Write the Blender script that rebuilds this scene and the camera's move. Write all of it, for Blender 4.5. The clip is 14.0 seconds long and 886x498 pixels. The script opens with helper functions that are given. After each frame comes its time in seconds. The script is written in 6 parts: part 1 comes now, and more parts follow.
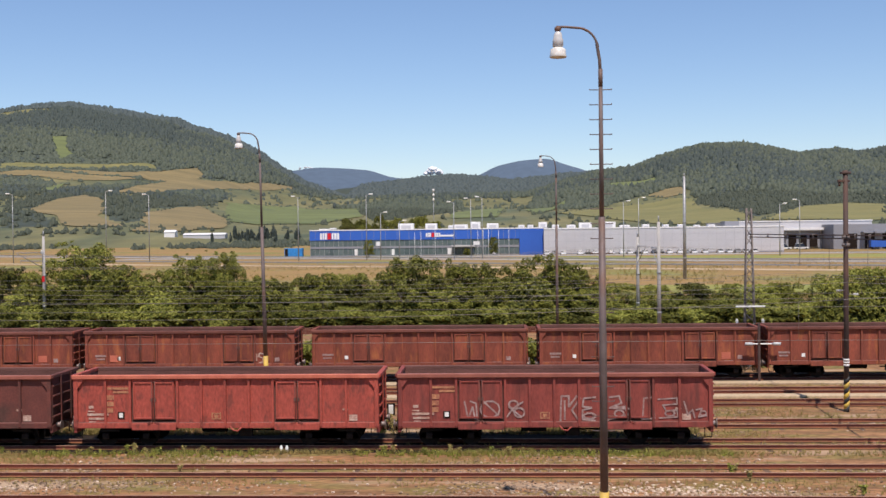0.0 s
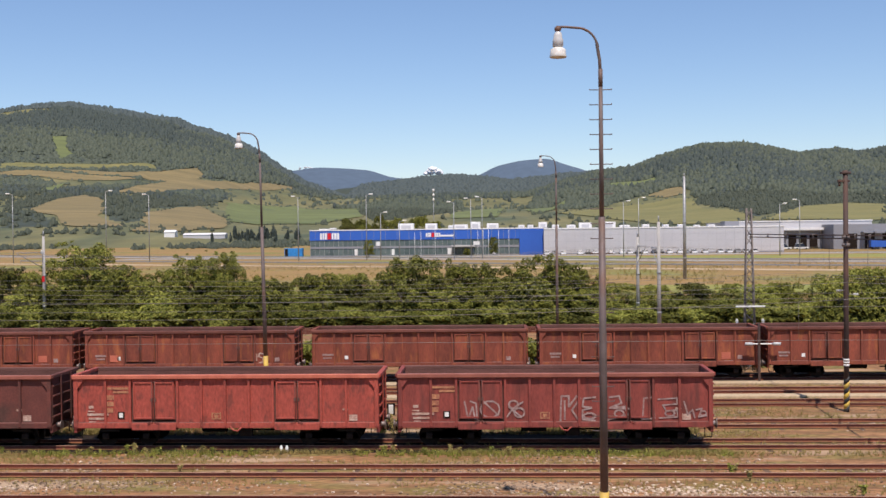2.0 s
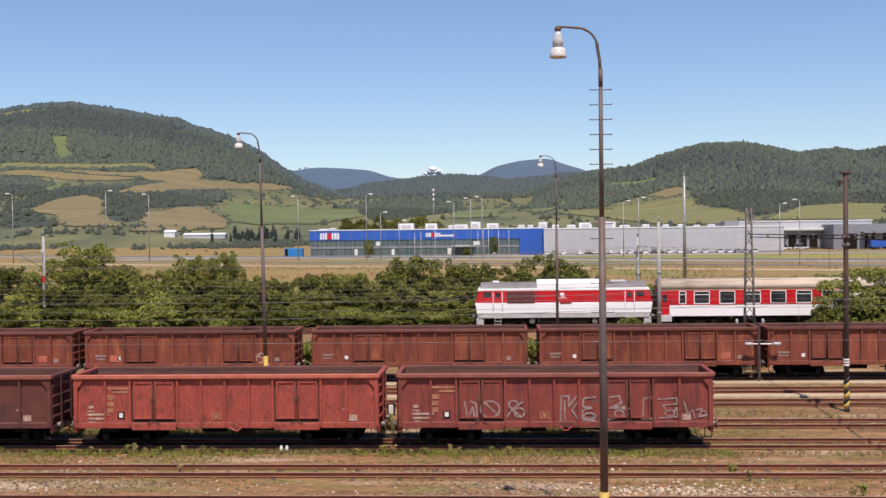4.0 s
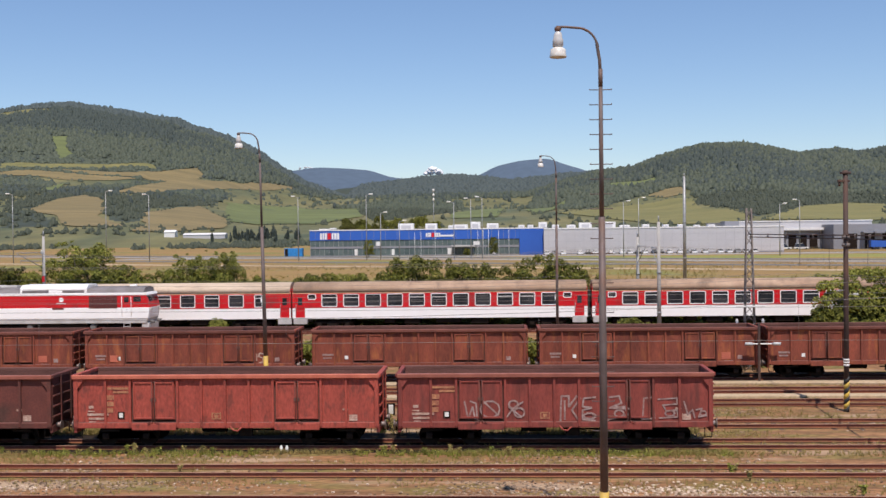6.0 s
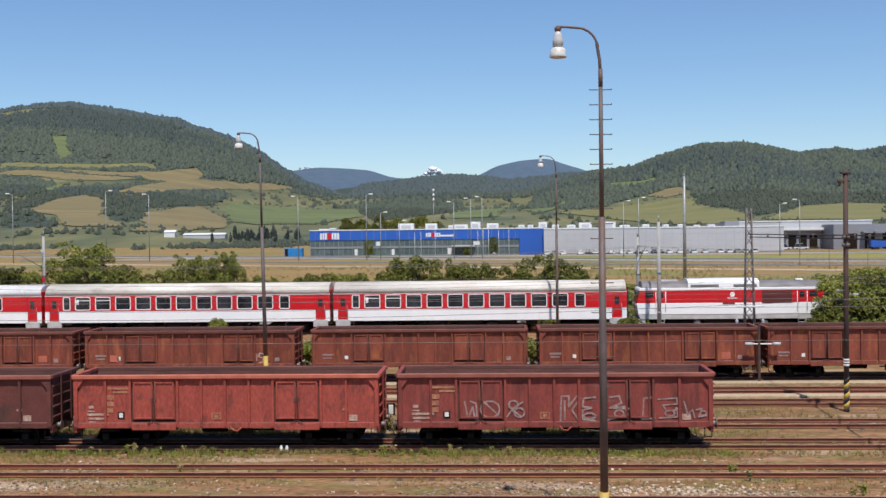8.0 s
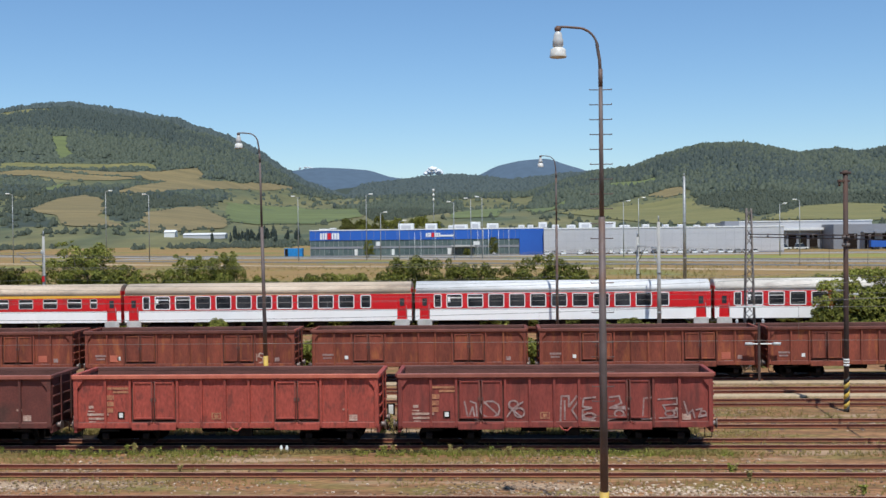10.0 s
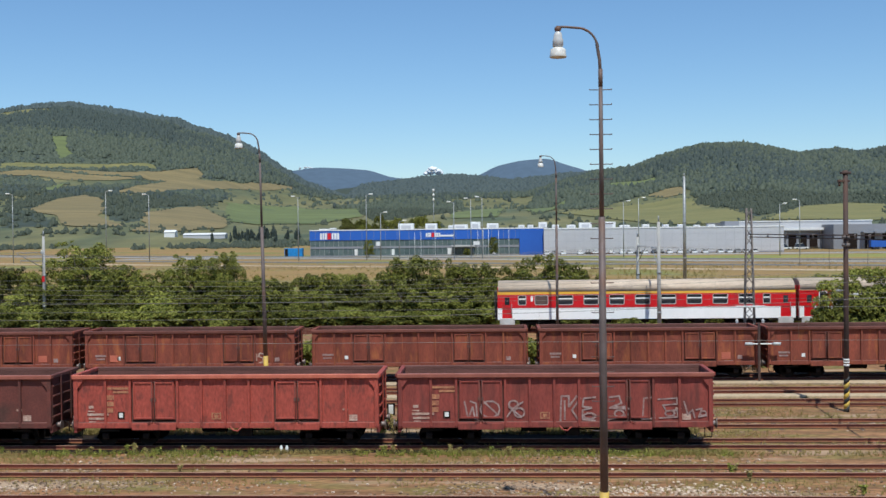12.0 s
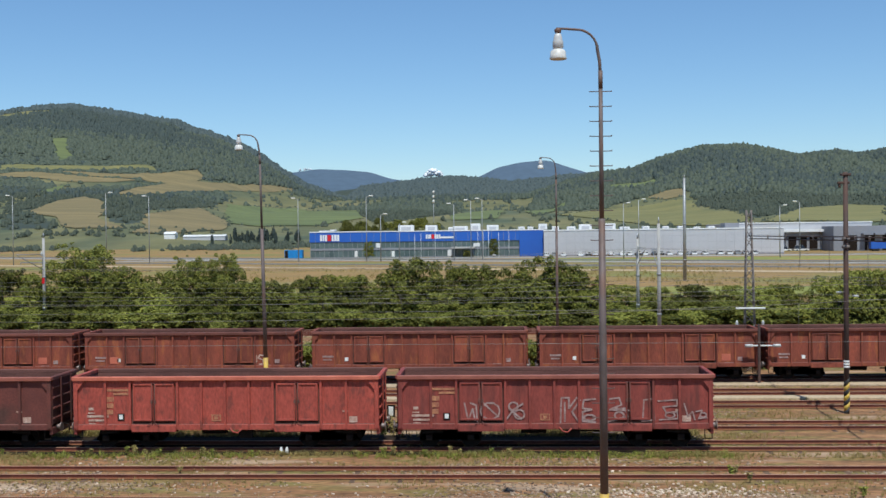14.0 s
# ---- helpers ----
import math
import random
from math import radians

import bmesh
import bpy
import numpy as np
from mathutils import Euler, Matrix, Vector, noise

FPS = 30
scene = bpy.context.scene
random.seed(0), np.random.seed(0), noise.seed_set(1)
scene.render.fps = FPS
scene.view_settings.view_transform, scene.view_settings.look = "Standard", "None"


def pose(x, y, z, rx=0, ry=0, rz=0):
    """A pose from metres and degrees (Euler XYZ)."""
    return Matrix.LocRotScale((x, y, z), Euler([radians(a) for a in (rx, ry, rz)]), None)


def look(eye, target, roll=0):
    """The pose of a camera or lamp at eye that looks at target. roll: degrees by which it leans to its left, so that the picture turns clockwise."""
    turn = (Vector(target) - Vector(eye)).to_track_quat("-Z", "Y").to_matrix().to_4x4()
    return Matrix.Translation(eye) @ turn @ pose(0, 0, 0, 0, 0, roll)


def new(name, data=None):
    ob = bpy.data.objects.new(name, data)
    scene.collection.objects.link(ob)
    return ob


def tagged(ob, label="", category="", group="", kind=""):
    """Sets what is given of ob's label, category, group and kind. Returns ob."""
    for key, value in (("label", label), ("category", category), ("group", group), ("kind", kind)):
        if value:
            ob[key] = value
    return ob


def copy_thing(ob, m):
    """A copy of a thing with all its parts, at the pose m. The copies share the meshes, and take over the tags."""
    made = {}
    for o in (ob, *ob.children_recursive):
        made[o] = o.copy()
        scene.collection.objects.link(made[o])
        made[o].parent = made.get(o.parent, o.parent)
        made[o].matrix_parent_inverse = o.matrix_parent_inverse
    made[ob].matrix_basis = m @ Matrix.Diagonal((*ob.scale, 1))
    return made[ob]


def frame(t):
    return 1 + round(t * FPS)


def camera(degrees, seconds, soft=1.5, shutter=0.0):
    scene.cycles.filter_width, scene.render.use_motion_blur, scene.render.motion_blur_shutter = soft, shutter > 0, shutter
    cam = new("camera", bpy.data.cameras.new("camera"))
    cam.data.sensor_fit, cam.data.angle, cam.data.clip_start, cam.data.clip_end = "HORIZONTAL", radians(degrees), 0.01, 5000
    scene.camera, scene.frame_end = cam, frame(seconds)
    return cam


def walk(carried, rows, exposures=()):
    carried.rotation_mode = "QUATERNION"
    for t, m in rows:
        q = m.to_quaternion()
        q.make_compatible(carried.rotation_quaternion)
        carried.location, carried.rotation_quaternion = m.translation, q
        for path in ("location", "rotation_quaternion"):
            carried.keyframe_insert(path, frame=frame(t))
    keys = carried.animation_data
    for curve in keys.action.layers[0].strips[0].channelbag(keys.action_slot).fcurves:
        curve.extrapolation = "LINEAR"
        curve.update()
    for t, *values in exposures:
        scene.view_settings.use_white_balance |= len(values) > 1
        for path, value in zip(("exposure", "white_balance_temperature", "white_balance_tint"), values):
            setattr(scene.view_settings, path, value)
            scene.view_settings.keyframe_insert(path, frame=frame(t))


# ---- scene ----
cam = camera(44.0, 14.0, 1.5)
EYE = Vector((0.0, 0.0, 9.54))


def aim(pitch):
    yaw, p = radians(3.1), radians(pitch)
    way = Vector((-math.sin(yaw) * math.cos(p), math.cos(yaw) * math.cos(p), math.sin(p)))
    return look(EYE, EYE + way * 50, -0.67)


walk(cam, [(0.0, aim(-0.945)), (13.5, aim(-0.945)), (14.0, aim(-0.855))],
     exposures=[(0.0, 0.15, 6150, 17), (3.2, 0.14, 6130, 17), (6.0, 0.06, 6080, 16), (7.5, 0.02, 5850, 12), (11.0, 0.0, 5550, 5), (14.0, -0.02, 5500, 4)])

# ---- light ----
SUN_WAY = Vector((-0.95, 4.6, -8.9)).normalized()
world = bpy.data.worlds.new("sky")
scene.world = world
world.use_nodes = True
wn = world.node_tree.nodes
sky = wn.new("ShaderNodeTexSky")
sky.sky_type, sky.sun_disc = "NISHITA", False
sky.sun_elevation = math.asin(-SUN_WAY.z)
sky.sun_rotation = math.atan2(-SUN_WAY.x, -SUN_WAY.y)
sky.altitude, sky.air_density, sky.dust_density, sky.ozone_density = 400, 1.08, 0.05, 4.0
wn["Background"].inputs["Strength"].default_value = 0.103
world.node_tree.links.new(sky.outputs["Color"], wn["Background"].inputs["Color"])
sun = new("sun", bpy.data.lights.new("sun", "SUN"))
sun.data.energy, sun.data.angle, sun.data.color = 4.6, radians(0.53), (1.0, 0.90, 0.75)
sun.matrix_world = look(-SUN_WAY * 60, (0, 0, 0))


# ---- materials ----
def mat(name, c1, c2=None, scale=2.0, rough=0.75, metal=0.0, bump=0.15, fine=30.0, stain=None, amount=0.35,
        stain_scale=0.6, vary=0.0, grain=0.35, stretch=(1, 1, 1), spec=0.4):
    """A worn surface: two colours in patches, fine grain with relief, stains, and change from piece to piece."""
    m = bpy.data.materials.new(name)
    m.use_nodes = True
    nt = m.node_tree
    n, ln = nt.nodes, nt.links
    b = n["Principled BSDF"]
    tc = n.new("ShaderNodeTexCoord")
    mp = n.new("ShaderNodeMapping")
    mp.inputs["Scale"].default_value = stretch
    ln.new(tc.outputs["Object"], mp.inputs["Vector"])
    info = n.new("ShaderNodeObjectInfo")
    shift = n.new("ShaderNodeVectorMath")
    shift.operation = "ADD"
    mul = n.new("ShaderNodeMath")
    mul.operation = "MULTIPLY"
    mul.inputs[1].default_value = 37.0
    ln.new(info.outputs["Random"], mul.inputs[0])
    ln.new(mp.outputs["Vector"], shift.inputs[0])
    ln.new(mul.outputs[0], shift.inputs[1])
    c2 = c2 or tuple(v * 0.75 for v in c1)

    def noisy(s, detail=5.0):
        t = n.new("ShaderNodeTexNoise")
        t.inputs["Scale"].default_value, t.inputs["Detail"].default_value = s, detail
        ln.new(shift.outputs[0], t.inputs["Vector"])
        return t

    def mix(kind, fac, a, bb):
        x = n.new("ShaderNodeMix")
        x.data_type, x.blend_type = "RGBA", kind
        for sock, v in ((x.inputs["Factor"], fac), (x.inputs["A"], a), (x.inputs["B"], bb)):
            if hasattr(v, "is_linked"):
                ln.new(v, sock)
            else:
                sock.default_value = v if isinstance(v, float) else (*v, 1)
        return x.outputs["Result"]

    def ramp(src, lo, hi):
        r = n.new("ShaderNodeMapRange")
        r.inputs["From Min"].default_value, r.inputs["From Max"].default_value = lo, hi
        ln.new(src, r.inputs["Value"])
        return r.outputs["Result"]

    big, small = noisy(scale), noisy(fine, 8.0)
    col = mix("MIX", ramp(big.outputs["Fac"], 0.35, 0.65), c1, c2)
    if stain:
        st = noisy(stain_scale, 9.0)
        col = mix("MIX", ramp(st.outputs["Fac"], 0.62 - amount * 0.35, 0.72 - amount * 0.2), col, stain)
    g = ramp(small.outputs["Fac"], 0.25, 0.75)
    gm = n.new("ShaderNodeMapRange")
    gm.inputs["To Min"].default_value, gm.inputs["To Max"].default_value = 1.0 - grain, 1.0 + grain
    ln.new(g, gm.inputs["Value"])
    col = mix("MULTIPLY", 1.0, col, gm.outputs["Result"])
    if vary:
        vm = n.new("ShaderNodeMapRange")
        vm.inputs["To Min"].default_value, vm.inputs["To Max"].default_value = 1.0 - vary, 1.0 + vary
        ln.new(info.outputs["Random"], vm.inputs["Value"])
        col = mix("MULTIPLY", 1.0, col, vm.outputs["Result"])
    ln.new(col, b.inputs["Base Color"])
    rr = n.new("ShaderNodeMapRange")
    rr.inputs["To Min"].default_value, rr.inputs["To Max"].default_value = max(0.02, rough - 0.12), min(1.0, rough + 0.12)
    ln.new(big.outputs["Fac"], rr.inputs["Value"])
    ln.new(rr.outputs["Result"], b.inputs["Roughness"])
    b.inputs["Metallic"].default_value = metal
    b.inputs["Specular IOR Level"].default_value = spec
    if bump:
        bp = n.new("ShaderNodeBump")
        bp.inputs["Strength"].default_value = bump
        bp.inputs["Distance"].default_value = 0.02
        ln.new(small.outputs["Fac"], bp.inputs["Height"])
        ln.new(bp.outputs["Normal"], b.inputs["Normal"])
    return m


def leafy(name, c1, c2, vary=0.2, island=0.5):
    """Leaves: a colour for each clump, a little light let through."""
    m = bpy.data.materials.new(name)
    m.use_nodes = True
    n, ln = m.node_tree.nodes, m.node_tree.links
    b = n["Principled BSDF"]
    geo, info = n.new("ShaderNodeNewGeometry"), n.new("ShaderNodeObjectInfo")
    x = n.new("ShaderNodeMix")
    x.data_type = "RGBA"
    x.inputs["A"].default_value, x.inputs["B"].default_value = (*c1, 1), (*c2, 1)
    ln.new(geo.outputs["Random Per Island"], x.inputs["Factor"])
    v = n.new("ShaderNodeMapRange")
    v.inputs["To Min"].default_value, v.inputs["To Max"].default_value = 1 - vary, 1 + vary
    ln.new(info.outputs["Random"], v.inputs["Value"])
    y = n.new("ShaderNodeMix")
    y.data_type, y.blend_type = "RGBA", "MULTIPLY"
    y.inputs["Factor"].default_value = 1.0
    ln.new(x.outputs["Result"], y.inputs["A"])
    ln.new(v.outputs["Result"], y.inputs["B"])
    ln.new(y.outputs["Result"], b.inputs["Base Color"])
    b.inputs["Roughness"].default_value = 0.65
    b.inputs["Specular IOR Level"].default_value = 0.25
    return m


RUST = (0.09, 0.035, 0.02)
M_oxide = mat("oxide_red_paint", (0.375, 0.071, 0.046), (0.30, 0.058, 0.039), 1.1, 0.7, bump=0.15, fine=9, stain=(0.20, 0.048, 0.034), amount=0.22, stain_scale=2.6, grain=0.3, stretch=(1.4, 1, 0.6))
M_maroon = mat("maroon_paint", (0.27, 0.055, 0.040), (0.20, 0.043, 0.032), 1.3, 0.75, bump=0.12, fine=12, stain=(0.145, 0.037, 0.028), amount=0.24, stain_scale=1.5, grain=0.26, stretch=(1.6, 1, 0.4))
M_dull = mat("dull_brown_paint", (0.15, 0.043, 0.031), (0.115, 0.035, 0.027), 1.2, 0.8, bump=0.1, fine=14, stain=(0.08, 0.035, 0.026), amount=0.4, grain=0.2)
M_rusty = mat("rusty_brown_paint", (0.235, 0.057, 0.031), (0.155, 0.041, 0.025), 1.0, 0.8, bump=0.12, fine=11, stain=(0.28, 0.085, 0.032), amount=0.24, stain_scale=1.3, grain=0.28, vary=0.2, stretch=(1.8, 1, 0.4))
M_rim_red = mat("pale_red_paint", (0.52, 0.15, 0.088), (0.42, 0.11, 0.066), 1.5, 0.65, bump=0.05, grain=0.18)
M_rim_dull = mat("pale_brown_paint", (0.33, 0.108, 0.072), (0.25, 0.08, 0.055), 1.5, 0.65, bump=0.05, grain=0.18, vary=0.1)
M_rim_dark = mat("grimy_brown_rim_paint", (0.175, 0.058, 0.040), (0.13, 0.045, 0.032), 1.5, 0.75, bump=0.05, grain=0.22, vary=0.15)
M_inside = mat("wagon_inside_rust", (0.165, 0.07, 0.054), (0.105, 0.046, 0.036), 1.2, 0.9, grain=0.3, stretch=(0.5, 1, 1.6))
M_under = mat("brake_dust_black_steel", (0.016, 0.012, 0.010), (0.026, 0.018, 0.014), 3, 0.95, grain=0.3, spec=0.1)
M_buffer = mat("grey_buffer_steel", (0.32, 0.27, 0.25), (0.22, 0.16, 0.14), 4, 0.5, 0.5, grain=0.2)
M_chalk = mat("faded_white_lettering", (0.52, 0.38, 0.30), (0.36, 0.19, 0.14), 6, 0.8, bump=0, fine=25, grain=0.4)
M_chalk_or = mat("faded_orange_lettering", (0.46, 0.21, 0.10), (0.30, 0.11, 0.065), 6, 0.8, bump=0, fine=25, grain=0.4)
M_spray = mat("silver_spray_paint", (0.36, 0.26, 0.235), (0.25, 0.135, 0.115), 5, 0.7, bump=0, fine=12, grain=0.35)
M_white_tag = mat("white_enamel", (0.8, 0.78, 0.74), (0.7, 0.67, 0.62), 3, 0.4, bump=0, grain=0.08)
M_rail = mat("rusty_rail_steel", (0.175, 0.047, 0.027), (0.10, 0.030, 0.020), 0.8, 0.75, 0.1, grain=0.25)
M_rail_top = mat("sunlit_rail_head", (0.42, 0.25, 0.17), (0.30, 0.165, 0.105), 0.7, 0.55, 0.2, grain=0.2)
M_rail_foot = mat("sunlit_rusty_rail_foot", (0.30, 0.12, 0.05), (0.22, 0.10, 0.045), 0.9, 0.9, grain=0.35)
M_sleeper = mat("tarred_timber", (0.12, 0.068, 0.042), (0.20, 0.125, 0.075), 2, 0.9, bump=0.4, grain=0.35, vary=0.4, stretch=(1, 0.2, 1))
M_pole_rust = mat("weathered_brown_steel_pole", (0.155, 0.118, 0.11), (0.115, 0.088, 0.08), 1.5, 0.65, 0.2, grain=0.2, stain=(0.16, 0.085, 0.055), amount=0.25)
M_pole_dark = mat("dark_rusted_steel_pole", (0.085, 0.052, 0.043), (0.06, 0.04, 0.034), 1.2, 0.75, 0.1, grain=0.25, stain=(0.12, 0.06, 0.04), amount=0.25)
M_concrete_pole = mat("pale_concrete", (0.42, 0.40, 0.37), (0.34, 0.32, 0.3), 1.5, 0.85, grain=0.18)
M_galv = mat("galvanised_steel", (0.36, 0.36, 0.36), (0.28, 0.28, 0.28), 2, 0.5, 0.4, grain=0.15)
M_lattice = mat("rusty_lattice_steel", (0.215, 0.185, 0.165), (0.15, 0.122, 0.108), 2, 0.75, 0.1, grain=0.2)
M_yellow = mat("faded_yellow_paint", (0.60, 0.40, 0.06), (0.46, 0.30, 0.08), 3, 0.6, grain=0.15)
M_black = mat("black_paint", (0.025, 0.025, 0.024), (0.04, 0.036, 0.03), 3, 0.6, grain=0.2)
M_wire = mat("dull_copper_wire", (0.22, 0.20, 0.185), (0.17, 0.15, 0.14), 1, 0.5, 0.4, bump=0, grain=0.1)
M_porcelain = mat("grey_white_porcelain", (0.55, 0.54, 0.52), (0.45, 0.44, 0.43), 3, 0.35, bump=0, grain=0.1)
M_lamp_white = mat("weathered_white_enamel", (0.74, 0.72, 0.67), (0.6, 0.57, 0.52), 6, 0.4, bump=0, grain=0.1)
M_train_red = mat("signal_red_coach_paint", (0.60, 0.008, 0.013), (0.54, 0.008, 0.012), 0.6, 0.32, bump=0.02, fine=8, grain=0.1, stain=(0.34, 0.02, 0.02), amount=0.1, spec=0.5)
M_train_red_old = mat("worn_red_coach_paint", (0.42, 0.045, 0.04), (0.36, 0.04, 0.036), 0.7, 0.45, bump=0.02, fine=8, grain=0.12)
M_train_white = mat("white_coach_paint", (0.93, 0.91, 0.89), (0.89, 0.865, 0.84), 0.7, 0.35, bump=0.02, fine=8, grain=0.04)
M_train_grey = mat("dusty_grey_white_paint", (0.55, 0.53, 0.51), (0.42, 0.40, 0.38), 1.2, 0.6, bump=0.02, fine=9, grain=0.15)
M_roof_tan = mat("sooty_tan_coach_roof", (0.44, 0.30, 0.20), (0.36, 0.235, 0.155), 0.8, 0.7, bump=0.04, fine=8, grain=0.15, stain=(0.24, 0.16, 0.11), amount=0.25, stretch=(1, 0.5, 1))
M_roof_cream = mat("streaked_cream_coach_roof", (0.74, 0.68, 0.60), (0.62, 0.55, 0.47), 0.8, 0.65, bump=0.04, fine=8, grain=0.13, stain=(0.46, 0.40, 0.34), amount=0.16, stretch=(0.5, 1.6, 1))
M_roof_sand = mat("dusty_sand_coach_roof", (0.60, 0.48, 0.36), (0.50, 0.385, 0.28), 0.8, 0.7, bump=0.04, fine=8, grain=0.15, stain=(0.36, 0.28, 0.21), amount=0.2, stretch=(0.5, 1.6, 1))
M_roof_white = mat("fresh_white_coach_roof", (0.74, 0.72, 0.70), (0.64, 0.62, 0.6), 0.8, 0.55, bump=0.03, fine=8, grain=0.1)
M_cream = mat("cream_coach_paint", (0.84, 0.65, 0.40), (0.76, 0.56, 0.31), 1, 0.45, bump=0.02, grain=0.08)
M_yellow_band = mat("yellow_class_band", (0.82, 0.47, 0.05), (0.76, 0.42, 0.05), 1, 0.4, bump=0, grain=0.06)
M_frame_grey = mat("pale_window_rubber", (0.58, 0.54, 0.52), (0.5, 0.46, 0.44), 3, 0.5, bump=0, grain=0.08)
M_grille = mat("brown_grille_paint", (0.17, 0.045, 0.04), (0.12, 0.035, 0.03), 4, 0.6, grain=0.2)
M_tank = mat("grey_tank_steel", (0.22, 0.21, 0.2), (0.15, 0.14, 0.13), 2, 0.6, 0.3, grain=0.2)
M_glass = mat("dark_window_glass", (0.018, 0.02, 0.024), (0.05, 0.05, 0.055), 0.8, 0.14, bump=0, grain=0.05, spec=0.6)
M_brown_glass = mat("brown_blind", (0.13, 0.075, 0.06), (0.1, 0.06, 0.05), 2, 0.5, bump=0, grain=0.1)
M_factory_blue = mat("blue_cladding", (0.035, 0.12, 0.47), (0.03, 0.10, 0.42), 0.1, 0.5, bump=0, fine=2, grain=0.06)
M_factory_white = mat("pale_grey_cladding", (0.50, 0.49, 0.50), (0.46, 0.45, 0.46), 0.06, 0.6, bump=0, fine=2, grain=0.05)
M_joint = mat("grey_panel_seam", (0.40, 0.39, 0.40), (0.36, 0.35, 0.36), 1, 0.6, bump=0)
M_factory_grey = mat("mid_grey_cladding", (0.26, 0.26, 0.28), (0.23, 0.23, 0.25), 0.1, 0.6, bump=0, fine=2, grain=0.06)
M_factory_glass = mat("green_tinted_facade_glass", (0.06, 0.09, 0.095), (0.12, 0.155, 0.15), 0.25, 0.18, bump=0, grain=0.1, spec=0.6)
M_roof_unit = mat("white_roof_unit", (0.78, 0.77, 0.75), (0.7, 0.68, 0.66), 0.5, 0.5, bump=0, grain=0.1)
M_asphalt = mat("grey_asphalt", (0.29, 0.275, 0.25), (0.34, 0.32, 0.29), 0.05, 0.9, bump=0.1, fine=2, grain=0.12)
M_gravelroad = mat("pale_gravel", (0.50, 0.385, 0.25), (0.42, 0.31, 0.19), 0.4, 0.9, grain=0.25, fine=8)
M_meadow_dry = mat("dry_meadow_grass", (0.31, 0.185, 0.062), (0.25, 0.165, 0.055), 0.05, 0.95, bump=0.3, fine=1.5, grain=0.3, stain=(0.20, 0.185, 0.045), amount=0.35, stain_scale=0.03)
M_meadow_green = mat("green_meadow_grass", (0.21, 0.22, 0.045), (0.28, 0.25, 0.06), 0.05, 0.95, bump=0.3, fine=1.5, grain=0.3)
M_field_tan = mat("ripe_cereal_field", (0.225, 0.172, 0.074), (0.172, 0.138, 0.062), 0.014, 0.95, bump=0, fine=0.1, grain=0.22, stretch=(0.35, 2.5, 1))
M_field_olive = mat("mown_hay_field", (0.205, 0.182, 0.064), (0.155, 0.15, 0.054), 0.014, 0.95, bump=0, fine=0.1, grain=0.22, stretch=(0.35, 2.5, 1))
M_field_green = mat("green_pasture", (0.15, 0.172, 0.058), (0.108, 0.128, 0.048), 0.016, 0.95, bump=0, fine=0.1, grain=0.22, stretch=(0.35, 2.5, 1))
M_hill = mat("scrubby_hillside", (0.125, 0.125, 0.05), (0.185, 0.165, 0.07), 0.012, 0.95, bump=0, fine=0.06, grain=0.25, stain=(0.08, 0.095, 0.05), amount=0.45, stain_scale=0.01, stretch=(1, 0.4, 1))
# Darker than the canopy: shade between crowns is put into the floor colour.
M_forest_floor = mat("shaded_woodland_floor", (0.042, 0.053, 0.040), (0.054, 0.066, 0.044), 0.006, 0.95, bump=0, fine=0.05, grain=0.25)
M_forest = leafy("mixed_forest_canopy", (0.056, 0.068, 0.047), (0.074, 0.086, 0.058))
M_forest_dark = leafy("spruce_forest_canopy", (0.044, 0.057, 0.050), (0.054, 0.068, 0.058))
# Far woods: haze painted in as a bluer, paler canopy.
M_forest_far = leafy("haze_tinted_far_canopy", (0.064, 0.082, 0.080), (0.074, 0.092, 0.086))
# Distance haze is put into this blue base colour.
M_far = mat("haze_blue_far_forest", (0.085, 0.12, 0.165), (0.075, 0.108, 0.15), 0.002, 0.95, bump=0, fine=0.03, grain=0.12)
# Dark end of the leaf range paints in the shade inside the shrubs.
M_leaf = leafy("hedge_leaves", (0.032, 0.041, 0.007), (0.195, 0.190, 0.025), 0.35)
M_leaf_b = leafy("willow_leaves", (0.085, 0.105, 0.015), (0.31, 0.30, 0.05), 0.2)
M_bark = mat("grey_brown_bark", (0.10, 0.08, 0.06), (0.06, 0.05, 0.04), 3, 0.9, grain=0.3)
M_weed = leafy("trackside_weeds", (0.19, 0.165, 0.04), (0.40, 0.29, 0.11), 0.1)
M_stone = leafy("pale_ballast_stones", (0.09, 0.055, 0.035), (0.44, 0.32, 0.215), 0.1)
M_stone_white = leafy("white_limestone_chips", (0.40, 0.29, 0.20), (0.70, 0.57, 0.44), 0.1)
M_cloud = mat("cloud_white", (0.8, 0.8, 0.8), (0.75, 0.75, 0.76), 0.01, 1.0, bump=0, grain=0.02)


# ---- building tools ----
def done(name, bm, material, parent=None, label="", category="", group="", kind=""):
    mesh = bpy.data.meshes.new(name)
    bm.to_mesh(mesh)
    bm.free()
    mesh.materials.append(material)
    ob = new(name, mesh)
    ob.parent = parent
    return tagged(ob, label, category, group, kind)


def part(name, bm, material, parent, label=""):
    return done(name, bm, material, parent, label)


def thing(name, m, label, category, group="", kind=""):
    ob = new(name)
    ob.empty_display_size = 0.3
    ob.matrix_basis = m
    return tagged(ob, label, category, group, kind)


def again(name, ob, parent, m=None):
    """One more piece on the same mesh."""
    o = new(name, ob.data)
    o.parent = parent
    if m is not None:
        o.matrix_basis = m
    return o


